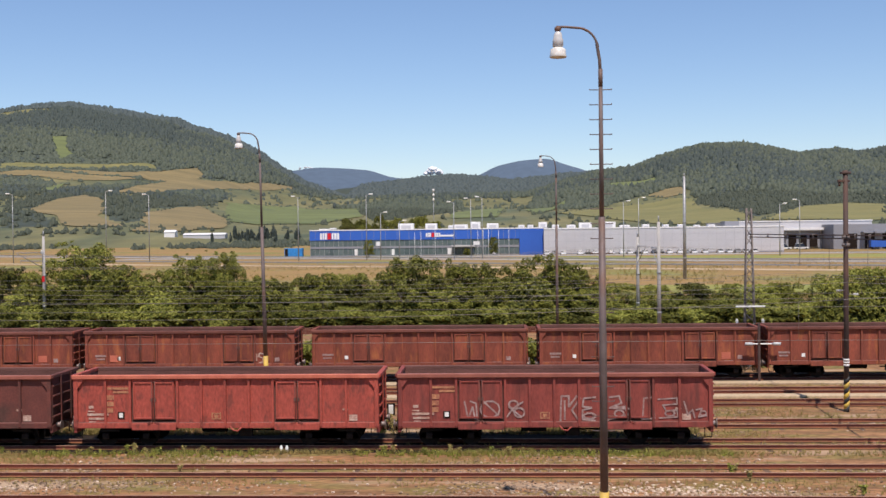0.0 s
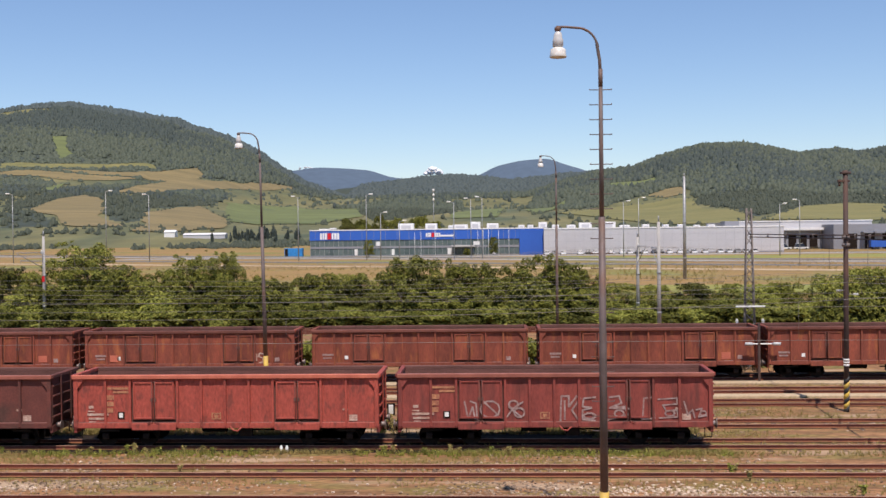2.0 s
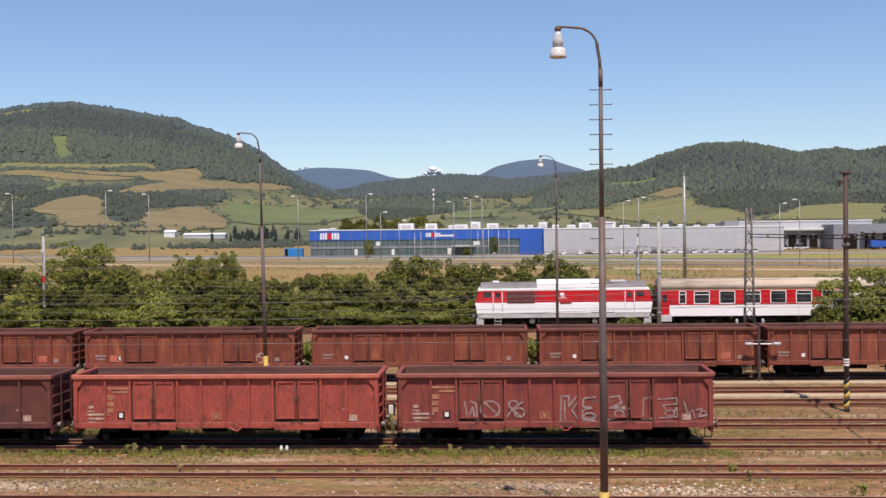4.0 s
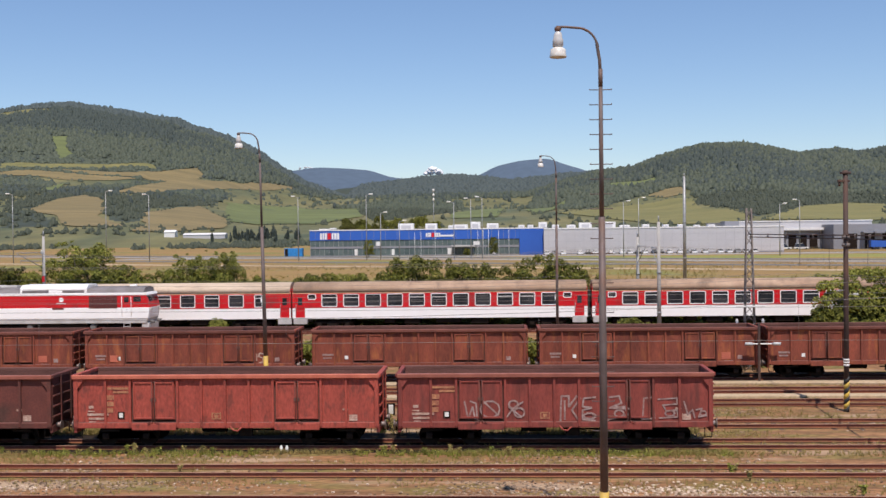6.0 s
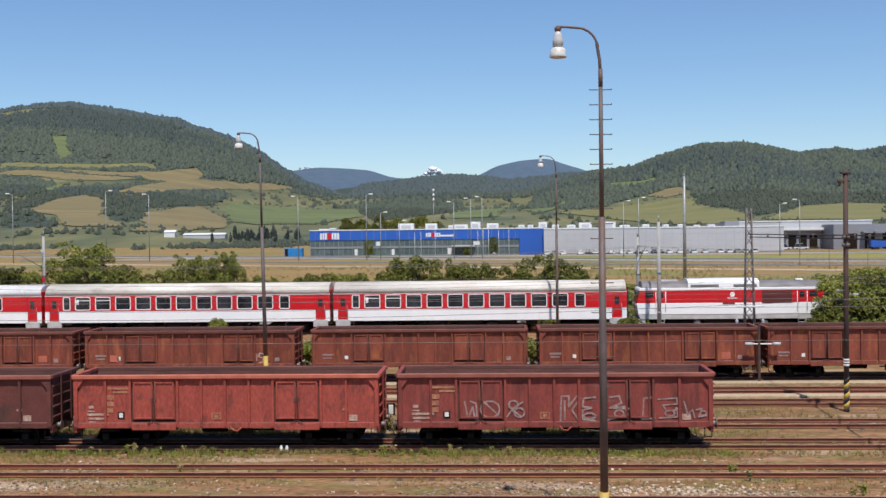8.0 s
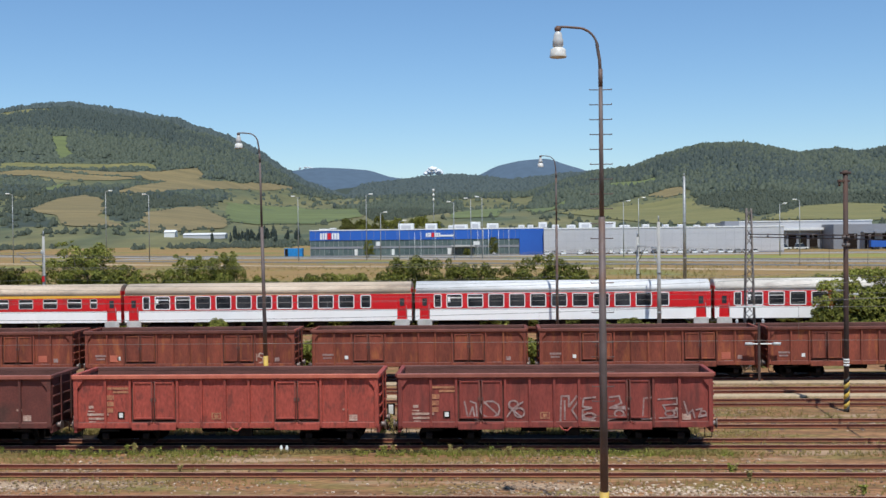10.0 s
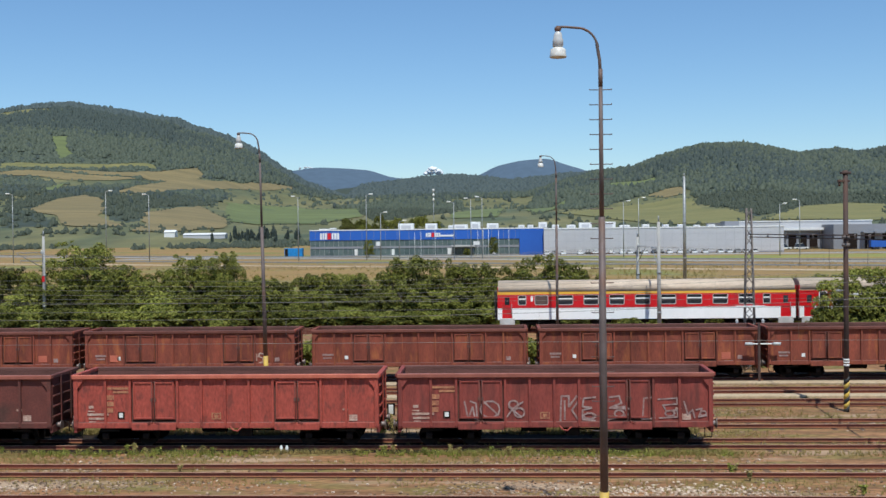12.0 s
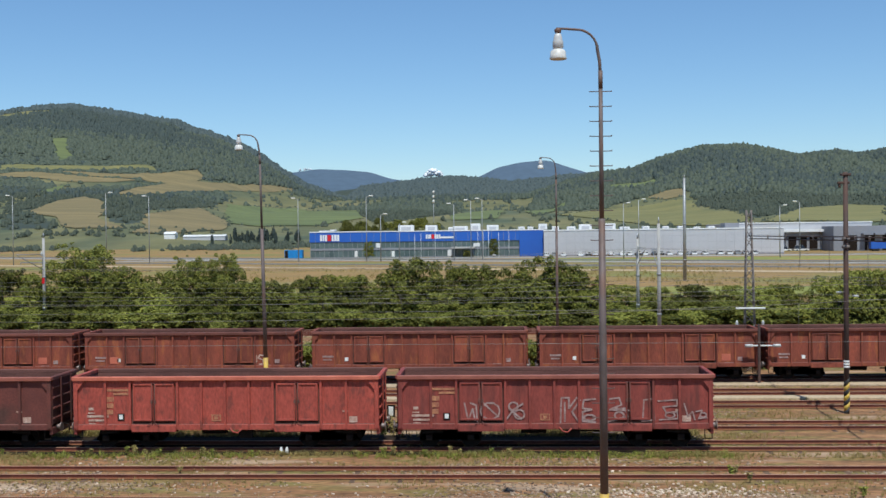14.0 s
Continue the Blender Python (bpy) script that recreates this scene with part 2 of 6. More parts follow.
def box(bm, x0, x1, y0, y1, z0, z1, bevel=0.0):
    v = [bm.verts.new(p) for p in ((x0, y0, z0), (x1, y0, z0), (x1, y1, z0), (x0, y1, z0), (x0, y0, z1), (x1, y0, z1), (x1, y1, z1), (x0, y1, z1))]
    f = [bm.faces.new([v[i] for i in q]) for q in ((3, 2, 1, 0), (4, 5, 6, 7), (0, 1, 5, 4), (1, 2, 6, 5), (2, 3, 7, 6), (3, 0, 4, 7))]
    if bevel:
        edges = list({e for q in f for e in q.edges})
        bmesh.ops.bevel(bm, geom=edges, offset=bevel, segments=1, affect="EDGES")
    return bm


def B():
    return bmesh.new()


def boxed(*dims, bevel=0.0):
    bm = B()
    box(bm, *dims, bevel=bevel)
    return bm


def rod(bm, p, q, r, r2=None, n=8):
    """A round bar from p to q, capped."""
    p, q = Vector(p), Vector(q)
    r2 = r if r2 is None else r2
    w = (q - p).normalized()
    a = w.orthogonal().normalized()
    b = w.cross(a)
    rings = []
    for c, rad in ((p, r), (q, r2)):
        rings.append([bm.verts.new(c + (a * math.cos(k * math.tau / n) + b * math.sin(k * math.tau / n)) * rad) for k in range(n)])
    for k in range(n):
        f = bm.faces.new((rings[0][k], rings[0][(k + 1) % n], rings[1][(k + 1) % n], rings[1][k]))
        f.smooth = True
    bm.faces.new(rings[0][::-1])
    bm.faces.new(rings[1])
    return bm


def tube(bm, pts, r, n=8):
    """A bent round bar through pts; r is one radius or one for each point."""
    pts = [Vector(p) for p in pts]
    rad = r if isinstance(r, (list, tuple)) else [r] * len(pts)
    w = (pts[1] - pts[0]).normalized()
    a = w.orthogonal().normalized()
    rings = []
    for i, p in enumerate(pts):
        w = (pts[min(i + 1, len(pts) - 1)] - pts[max(i - 1, 0)]).normalized()
        a = (a - w * a.dot(w)).normalized()
        b = w.cross(a)
        rings.append([bm.verts.new(p + (a * math.cos(k * math.tau / n) + b * math.sin(k * math.tau / n)) * rad[i]) for k in range(n)])
    for u, v in zip(rings, rings[1:]):
        for k in range(n):
            bm.faces.new((u[k], u[(k + 1) % n], v[(k + 1) % n], v[k])).smooth = True
    bm.faces.new(rings[0][::-1])
    bm.faces.new(rings[-1])
    return bm


def prism(bm, profile, x0, x1, smooth=False):
    """A closed (y, z) outline drawn out along x."""
    a = [bm.verts.new((x0, y, z)) for y, z in profile]
    b = [bm.verts.new((x1, y, z)) for y, z in profile]
    n = len(profile)
    for k in range(n):
        bm.faces.new((a[k], b[k], b[(k + 1) % n], a[(k + 1) % n])).smooth = smooth
    bm.faces.new(a)
    bm.faces.new(b[::-1])
    bmesh.ops.recalc_face_normals(bm, faces=bm.faces)
    return bm


def turned(bm, outline, at=(0, 0, 0), n=14):
    """A lathe form round z from (radius, height) pairs."""
    rings = [[bm.verts.new((at[0] + r * math.cos(k * math.tau / n), at[1] + r * math.sin(k * math.tau / n), at[2] + z)) for k in range(n)] for r, z in outline]
    for u, v in zip(rings, rings[1:]):
        for k in range(n):
            bm.faces.new((u[k], u[(k + 1) % n], v[(k + 1) % n], v[k])).smooth = True
    bm.faces.new(rings[0][::-1])
    bm.faces.new(rings[-1])
    return bm


def mesh_arrays(name, verts, faces, material, smooth=False):
    """One mesh from arrays made by formula: verts (n, 3), faces (m, k)."""
    verts, faces = np.asarray(verts, np.float32), np.asarray(faces, np.int32)
    me = bpy.data.meshes.new(name)
    me.vertices.add(len(verts))
    me.vertices.foreach_set("co", verts.ravel())
    m, k = faces.shape
    me.loops.add(m * k)
    me.loops.foreach_set("vertex_index", faces.ravel())
    me.polygons.add(m)
    me.polygons.foreach_set("loop_start", np.arange(0, m * k, k, dtype=np.int32))
    me.polygons.foreach_set("use_smooth", np.full(m, smooth))
    me.update(calc_edges=True)
    me.materials.append(material)
    return me


def scatter(name, base_v, base_f, places, sizes, material, spin=None, lean=0.0, seed=1, soft=False):
    """Many small forms in one mesh: base form at each place, sized, spun about z and roughened."""
    rng = np.random.default_rng(seed)
    places, sizes = np.asarray(places, float), np.asarray(sizes, float)
    k, nb = len(places), len(base_v)
    a = rng.uniform(0, math.tau, k) if spin is None else spin
    c, s = np.cos(a)[:, None], np.sin(a)[:, None]
    v = base_v[None] * (1 + rng.uniform(-0.22, 0.22, (k, nb, 1)))
    v = v * sizes[:, None, :]
    x, y = v[..., 0] * c - v[..., 1] * s, v[..., 0] * s + v[..., 1] * c
    z = v[..., 2]
    if lean:
        lx, ly = rng.normal(0, lean, (k, 1)), rng.normal(0, lean, (k, 1))
        x, y = x + lx * z, y + ly * z
    v = np.stack([x, y, z], -1) + places[:, None, :]
    f = base_f[None] + (np.arange(k) * nb)[:, None, None]
    return mesh_arrays(name, v.reshape(-1, 3), f.reshape(-1, base_f.shape[1]), material, soft)


def blob_form():
    """A low rounded clump, base at z = 0, about 1 wide and high."""
    bm = B()
    bmesh.ops.create_icosphere(bm, subdivisions=1, radius=0.5)
    v = np.array([(*p.co,) for p in bm.verts]) + (0, 0, 0.45)
    f = np.array([[q.index for q in face.verts] for face in bm.faces])
    bm.free()
    return v, f


def dome_form(n=5, peak=1.0):
    """A rounded treetop, base at z = 0, about 1 wide and high."""
    v = [(0, 0, peak)]
    for r, z, a in ((0.36, 0.74, 0.0), (0.5, 0.2, 0.5)):
        v += [(r * math.cos((k + a) * math.tau / n), r * math.sin((k + a) * math.tau / n), z) for k in range(n)]
    f = [(0, 1 + k, 1 + (k + 1) % n) for k in range(n)]
    for k in range(n):
        a, b, c, d = 1 + k, 1 + (k + 1) % n, 1 + n + k, 1 + n + (k + 1) % n
        f += [(a, c, b), (b, c, d)]
    return np.array(v), np.array(f)


def clump_form():
    """A tree of five leafy domes of unlike size, about 1 wide and high."""
    v, f = dome_form(6)
    V, F = [], []
    for i, (x, y, z, w, h) in enumerate(((0, 0, 0.32, 0.62, 0.68), (0.26, -0.1, 0.12, 0.5, 0.6), (-0.27, -0.05, 0.08, 0.52, 0.56), (0.03, -0.26, 0.02, 0.56, 0.5), (0.05, 0.24, 0.15, 0.5, 0.55))):
        V.append(v * (w, w, h) + (x, y, z))
        F.append(f + len(v) * i)
    return np.concatenate(V), np.concatenate(F)


def bushy_form(n=26, seed=3):
    """A ragged little tree of leaf sprays, base at z = 0, about 1 wide and high."""
    r = np.random.default_rng(seed)
    d = r.normal(0, 1, (n, 3))
    d /= np.linalg.norm(d, axis=1)[:, None]
    d[:, 2] = np.abs(d[:, 2]) * 1.2 - 0.45
    p = d * np.array((0.42, 0.42, 0.5)) * r.uniform(0.75, 1.05, (n, 1)) + (0, 0, 0.48)
    a = np.cross(d + r.normal(0, 0.3, d.shape), r.normal(0, 1, d.shape))
    a /= np.linalg.norm(a, axis=1)[:, None]
    b = np.cross(d, a)
    b /= np.linalg.norm(b, axis=1)[:, None]
    v = np.stack([p - a * 0.2, p - b * 0.18, p + a * 0.2, p + b * 0.18], 1)
    return v.reshape(-1, 3), np.arange(n * 4).reshape(-1, 4)


BLOB, BUSHY, DOME, SPIRE, CLUMP = blob_form(), bushy_form(), dome_form(), dome_form(5, 1.12), clump_form()


# ---- the land ----
CREST_L = [(-1424, 291), (-1212, 310), (-1114, 323), (-1030, 327), (-947, 316), (-850, 299), (-782, 291), (-762, 286), (-744, 272), (-700, 261), (-658, 248), (-590, 214), (-523, 167), (-469, 131), (-361, 92), (-226, 60)]
CREST_R = [(50, 83), (132, 114), (203, 132), (273, 140), (331, 164), (413, 186), (493, 188), (574, 173), (603, 164), (689, 172), (728, 163), (789, 174), (938, 181)]
CREST_M = [(-630, 116), (-492, 147), (-354, 158), (-268, 167), (-149, 178), (-47, 171), (21, 162), (190, 181), (324, 189), (425, 186)]


def smooth(a, b, v):
    t = np.clip((v - a) / (b - a), 0, 1)
    return t * t * (3 - 2 * t)


def wavy(x, y, s, seed):
    """Gentle rolling, from a few crossed sines."""
    r = np.random.default_rng(seed)
    out = 0
    for _ in range(6):
        a, f, p = r.uniform(0, math.tau), r.uniform(0.6, 1.8) / s, r.uniform(0, math.tau)
        out = out + np.sin((x * math.cos(a) + y * math.sin(a)) * f + p)
    return out / 6


def flank(v):
    g = 0.55 * v + 0.45 * smooth(0.35, 1.0, v)
    return np.where(v > 1, 1 - (v - 1) * 0.9, np.maximum(g, 0))


def land(x, y):
    """Height of the land beyond the valley floor."""
    x, y = np.asarray(x, float), np.asarray(y, float)
    foot = 42 * smooth(700, 1700, y) + 30 * smooth(1700, 2700, y)
    tops = [foot]
    for crest, y0, y1 in ((CREST_L, 700, 2600), (CREST_R, 800, 2300), (CREST_M, 1900, 3300)):
        cx, cz = zip(*crest)
        tops.append(np.interp(x * (0.35 + 0.65 * y1 / np.maximum(y, 600)), cx, cz) * flank((y - y0) / (y1 - y0)))
    h = np.maximum.reduce(tops)
    return 1.0 + np.maximum(h - 8 * smooth(60, 110, h), 0) + wavy(x, y, 120, 3) * 5 * smooth(800, 1500, y)


def yard_soil():
    """Dry earth with olive grass and pale gravel in streaks along the tracks."""
    m = mat("dry_yard_soil", (0.32, 0.163, 0.07), (0.185, 0.094, 0.040), 0.9, 0.95, bump=0.8, fine=6, grain=0.65,
            stain=(0.185, 0.145, 0.042), amount=0.42, stain_scale=0.7, stretch=(0.35, 1.3, 1))
    n, ln = m.node_tree.nodes, m.node_tree.links
    b = n["Principled BSDF"]
    old = b.inputs["Base Color"].links[0].from_socket
    tc, mp = n.new("ShaderNodeTexCoord"), n.new("ShaderNodeMapping")
    mp.inputs["Scale"].default_value = (0.12, 0.6, 1)
    ln.new(tc.outputs["Object"], mp.inputs["Vector"])
    t = n.new("ShaderNodeTexNoise")
    t.inputs["Scale"].default_value, t.inputs["Detail"].default_value = 1.0, 10
    ln.new(mp.outputs["Vector"], t.inputs["Vector"])
    r = n.new("ShaderNodeMapRange")
    r.inputs["From Min"].default_value, r.inputs["From Max"].default_value = 0.56, 0.68
    ln.new(t.outputs["Fac"], r.inputs["Value"])
    x = n.new("ShaderNodeMix")
    x.data_type = "RGBA"
    x.inputs["B"].default_value = (0.41, 0.29, 0.185, 1)
    ln.new(r.outputs["Result"], x.inputs["Factor"])
    ln.new(old, x.inputs["A"])
    ln.new(x.outputs["Result"], b.inputs["Base Color"])
    return m


M_soil = yard_soil()
M_cinder_shade = mat("shade_black_cinders", (0.020, 0.014, 0.010), (0.032, 0.022, 0.015), 1.5, 0.95, bump=0.4, fine=9, grain=0.4, spec=0.1)
YARD, MAIN = 0.0, 0.87          # ground level of the yard and of the main line


def ground_height(y):
    return MAIN * float(smooth(80, 87, y)) - 0.2 * float(smooth(94.8, 96.2, y)) + (1.2 - MAIN) * float(smooth(104, 112, y))


def build_ground():
    bm = B()
    ys = [-400, -100, 0, 20, 30, 40, 50, 60, 70, 78, 80, 82, 84, 86, 87, 90, 94.8, 95.3, 95.8, 96.2, 100, 104, 108, 112, 130, 200, 300, 420, 700, 1500, 3000, 4900]
    xs = [-4900, -2000, -800, -300, -120, -60, -30, 0, 30, 60, 120, 300, 800, 2000, 4900]
    grid = [[bm.verts.new((x, y, ground_height(y))) for x in xs] for y in ys]
    for i, (r, s) in enumerate(zip(grid, grid[1:])):
        for k in range(len(xs) - 1):
            f = bm.faces.new((r[k], r[k + 1], s[k + 1], s[k]))
            f.smooth = True
            f.material_index = 0 if ys[i] < 104 else 1
    g = done("ground", bm, M_soil, None, "dry railway yard soil with sparse grass, meadow beyond", "ground", kind="structure")
    g.data.materials.append(M_meadow_dry)


WOODS = [
    [(-730, 1563), (-695, 1599), (-644, 1557), (-588, 1351), (-600, 1283)],
    [(-542, 1159), (-527, 1182), (-601, 1472), (-588, 1586), (-487, 1323), (-529, 1279), (-483, 1095), (-491, 1050)],
    [(-484, 1324), (-486, 1482), (-467, 1635), (-446, 1720), (-407, 1603), (-371, 1374), (-380, 1161), (-340, 1028), (-324, 947), (-360, 984), (-411, 1113)],
    [(-502, 1073), (-468, 1055), (-401, 955), (-365, 881), (-403, 860)],
    [(-734, 1688), (-672, 1691), (-603, 1675), (-558, 1688), (-551, 1668), (-601, 1645), (-669, 1661), (-725, 1668)],
    [(-568, 1542), (-545, 1610), (-532, 1727), (-520, 1692), (-528, 1559), (-525, 1446)],
    [(273, 1641), (648, 1890), (463, 1353), (350, 1302), (247, 1080), (258, 1265), (248, 1368)],
    [(64, 2014), (166, 1788), (253, 1761), (270, 1647), (211, 1642), (143, 1538), (78, 1490), (34, 1604)],
    [(-226, 1763), (-166, 1913), (-82, 1814), (-66, 1442), (-117, 1198), (-145, 1175)]]


def inside(px, py, corners):
    hit = np.zeros(np.shape(px), bool)
    for (x0, y0), (x1, y1) in zip(corners, corners[1:] + corners[:1]):
        if y0 != y1:
            hit ^= ((y0 > py) != (y1 > py)) & (px < (x1 - x0) * (py - y0) / (y1 - y0) + x0)
    return hit


def wooded(x, y):
    """How thickly trees stand: woods above a ragged line, named woods below it, scrub between."""
    line = 58 + 34 * smooth(-100, -350, x)
    t = np.clip((land(x, y) - (line + 22 * wavy(x, y, 160, 8))) / 22, 0, 1)
    wx, wy = x + 7 * wavy(x, y, 25, 91), y + 18 * wavy(x, y, 40, 92)
    for c in WOODS:
        t = np.maximum(t, inside(wx, wy, c))
    return t


def build_hills():
    rows = np.concatenate([np.linspace(690, 1900, 90), np.linspace(1915, 4100, 80)])
    ta = np.linspace(-0.78, 0.78, 320)
    y = np.repeat(rows[:, None], len(ta), 1)
    x = y * ta[None]
    z = land(x, y)
    z[0] = 0.5
    n, k = z.shape
    i = np.arange(n * k).reshape(n, k)
    f = np.stack([i[:-1, :-1], i[:-1, 1:], i[1:, 1:], i[1:, :-1]], -1).reshape(-1, 4)
    me = mesh_arrays("hills", np.stack([x, y, z], -1).reshape(-1, 3), f, M_hill, True)
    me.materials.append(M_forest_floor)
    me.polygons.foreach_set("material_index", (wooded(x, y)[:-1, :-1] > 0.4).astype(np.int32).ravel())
    tagged(new("hills", me), "green rolling hills with woods and fields", "hills", kind="structure")


FIELDS = []


def field(name, corners, material, label):
    """A cultivated patch lying on the hillside."""
    FIELDS.append(corners)
    bm = B()
    bm.faces.new([bm.verts.new((x, y, 0)) for x, y in corners])
    bmesh.ops.triangulate(bm, faces=bm.faces)
    bmesh.ops.subdivide_edges(bm, edges=bm.edges, cuts=11, use_grid_fill=True)
    for v in bm.verts:
        v.co.x += 5 * noise.noise(v.co * 0.02)
        v.co.y += 12 * noise.noise(v.co * 0.013 + Vector((9, 3, 1)))
        v.co.z = float(land(v.co.x, v.co.y)) + 0.8
    bmesh.ops.recalc_face_normals(bm, faces=bm.faces)
    if sum(f.normal.z for f in bm.faces) < 0:
        bmesh.ops.reverse_faces(bm, faces=bm.faces)
    for f in bm.faces:
        f.smooth = True
    done(name, bm, material, None, label, "field", "fields on the hillside", "structure")


def build_fields():
    T, O, G = (M_field_tan, "ripe tan cereal field on the slope"), (M_field_olive, "olive mown hay field on the slope"), (M_field_green, "green pasture on the slope")
    field("field", [(-714, 1706), (-587, 1735), (-562, 1819), (-533, 1905), (-512, 1856), (-499, 1787), (-458, 1882), (-449, 2069), (-423, 2343), (-423, 1946), (-447, 1690), (-470, 1531), (-510, 1428), (-535, 1592), (-523, 1699), (-560, 1694), (-641, 1683)], *T)
    field("field", [(-780, 1670), (-734, 1688), (-649, 1679), (-558, 1675), (-585, 1625), (-651, 1617), (-719, 1634), (-762, 1632)], *T)
    field("field", [(-815, 1745), (-743, 1753), (-653, 1789), (-591, 1847), (-571, 1815), (-644, 1751), (-718, 1716), (-795, 1702)], *O)
    field("field", [(-618, 1430), (-637, 1570), (-605, 1481), (-593, 1405)], *G)
    field("field", [(-476, 1079), (-525, 1268), (-530, 1370), (-482, 1296), (-444, 1206), (-377, 1012), (-328, 929), (-314, 889), (-348, 875), (-365, 893), (-424, 1009)], *T)
    field("field", [(-362, 1084), (-367, 1321), (-331, 1231), (-279, 1118), (-247, 962), (-261, 849), (-293, 847), (-312, 952)], *T)
    field("field", [(-385, 1513), (-365, 1639), (-342, 1789), (-230, 1791), (-163, 1265), (-190, 1114), (-238, 1120), (-280, 1102)], *G)
    field("field", [(185, 1906), (262, 1888), (255, 1804), (190, 1758), (174, 1788)], *G)
    field("field", [(68, 1365), (132, 1500), (194, 1513), (232, 1531), (254, 1485), (236, 1320), (258, 1234), (242, 1081), (203, 974), (154, 1039), (108, 1236)], *O)
    field("field", [(209, 1627), (246, 1654), (269, 1628), (256, 1548), (231, 1552)], *T)
    field("field", [(-64, 1396), (-31, 1555), (6, 1734), (-5, 1262), (-56, 1222)], *G)
    field("field", [(32, 1520), (98, 1716), (99, 1662), (42, 1338)], *G)
    field("field", [(239, 1031), (344, 1279), (427, 1381), (456, 1331), (356, 1038)], *O)
    field("field", [(-982, 2340), (-1037, 2320), (-1085, 2300), (-1130, 2420), (-1065, 2440), (-1000, 2420)], *O)
    field("field", [(-845, 2009), (-815, 2030), (-770, 1915), (-728, 1840), (-740, 1800), (-790, 1906)], *G)


def build_woods():
    """Trees over the hills: dense above, in woods and hedgerows between the fields below."""
    r = np.random.default_rng(5)
    n = 190000
    y = 830 + (3400 - 830) * np.sqrt(r.uniform(0, 1, n))
    x = y * r.uniform(-0.49, 0.37, n)
    keep = r.uniform(0, 1, n) < np.maximum(wooded(x, y) * 0.95, (wavy(x, y * 0.45, 55, 12) > 0.3) * 0.5 + 0.03)
    keep &= (y > 1500) | (r.uniform(0, 1, n) < 0.8)
    # hedgerows along the edges of the fields
    hx, hy = [], []
    for c in FIELDS:
        for (x0, y0), (x1, y1) in zip(c, c[1:] + c[:1]):
            k = int(math.hypot(x1 - x0, y1 - y0) / 5)
            t = r.uniform(0, 1, k)
            hx.append(x0 + (x1 - x0) * t + r.normal(0, 2, k))
            hy.append(y0 + (y1 - y0) * t + r.normal(0, 3, k))
    hx, hy = np.concatenate(hx), np.concatenate(hy)
    row = wavy(hx, hy, 60, 33) > -0.05
    keep &= ~((x < -420) & (y > 2680)) & ~((x > 330) & (y > 2380))    # nothing grows behind the crests
    for c in FIELDS:
        keep &= ~inside(x, y, c)
    edge = np.concatenate([np.zeros(int(keep.sum()), bool), np.ones(int(row.sum()), bool)])
    x, y = np.concatenate([x[keep], hx[row]]), np.concatenate([y[keep], hy[row]])
    h = land(x, y)
    dark = (wavy(x, y, 90, 21) + 0.25 * r.normal(0, 1, len(x))) > 0.1
    dark &= ~edge & (h > 70 + r.normal(0, 12, len(x)))
    near = ~dark & (y <= 1500)
    for sel, form, mt, nm, lab, w, t in ((~dark & (y < 2400) & (y > 1500), DOME, M_forest, "broadleaf_woods", "green broadleaf woods covering the hills", (7, 12), (6, 10)),
                                         (near, CLUMP, M_forest, "slope_trees", "leafy trees and hedgerows on the lower slopes", (6, 10), (5, 9)),
                                         (dark & (y < 2400), SPIRE, M_forest_dark, "spruce_woods", "dark spruce woods covering the hills", (6, 10), (7, 11)),
                                         ((y >= 2400) & (r.uniform(0, 1, len(y)) < 0.5) & (y < 3340), DOME, M_forest_far, "far_woods", "green woods on the far ridges, haze painted into their colour", (12, 18), (8, 13))):
        k = int(sel.sum())
        size = np.where(edge[sel], 0.38, np.where(h[sel] < 60, 0.72, 0.85)) * r.uniform(0.5, 1.3, k)
        ww, hh = r.uniform(*w, k), r.uniform(*t, k)
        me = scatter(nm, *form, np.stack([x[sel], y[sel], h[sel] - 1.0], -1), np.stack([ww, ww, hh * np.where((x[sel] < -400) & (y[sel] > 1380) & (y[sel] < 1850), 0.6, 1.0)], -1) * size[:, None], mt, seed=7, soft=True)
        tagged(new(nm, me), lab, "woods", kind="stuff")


def build_far_hills():
    """Wooded ranges closing the valley, out towards five kilometres."""
    for crest, yy, depth in (([(-1048, 204), (-870, 269), (-763, 279), (-623, 273), (-541, 265), (-459, 235), (-366, 225), (-203, 204), (0, 150)], 4500, 900),
                             ([(-400, 150), (-199, 200), (-96, 232), (-17, 269), (74, 291), (186, 296), (276, 265), (343, 242), (477, 201), (700, 150)], 4400, 700)):
        cx, cz = zip(*crest)
        xs = np.linspace(cx[0], cx[-1], 160)
        v = np.linspace(0, 1.3, 30)
        X, V = np.meshgrid(xs, v)
        top = np.interp(xs, cx, cz)
        top = np.convolve(np.pad(top, 3, "edge"), np.ones(7) / 7, "valid")[None]
        Z = top * np.where(V < 1, V ** 0.8, 1 - (V - 1)) + wavy(X, V * depth, 40, 17) * 3
        i = np.arange(X.size).reshape(X.shape)
        f = np.stack([i[:-1, :-1], i[:-1, 1:], i[1:, 1:], i[1:, :-1]], -1).reshape(-1, 4)
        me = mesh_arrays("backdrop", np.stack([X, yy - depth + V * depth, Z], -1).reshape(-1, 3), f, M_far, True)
        tagged(new("backdrop", me), "distant wooded mountain ridge, blue with painted haze", "hills", kind="structure")


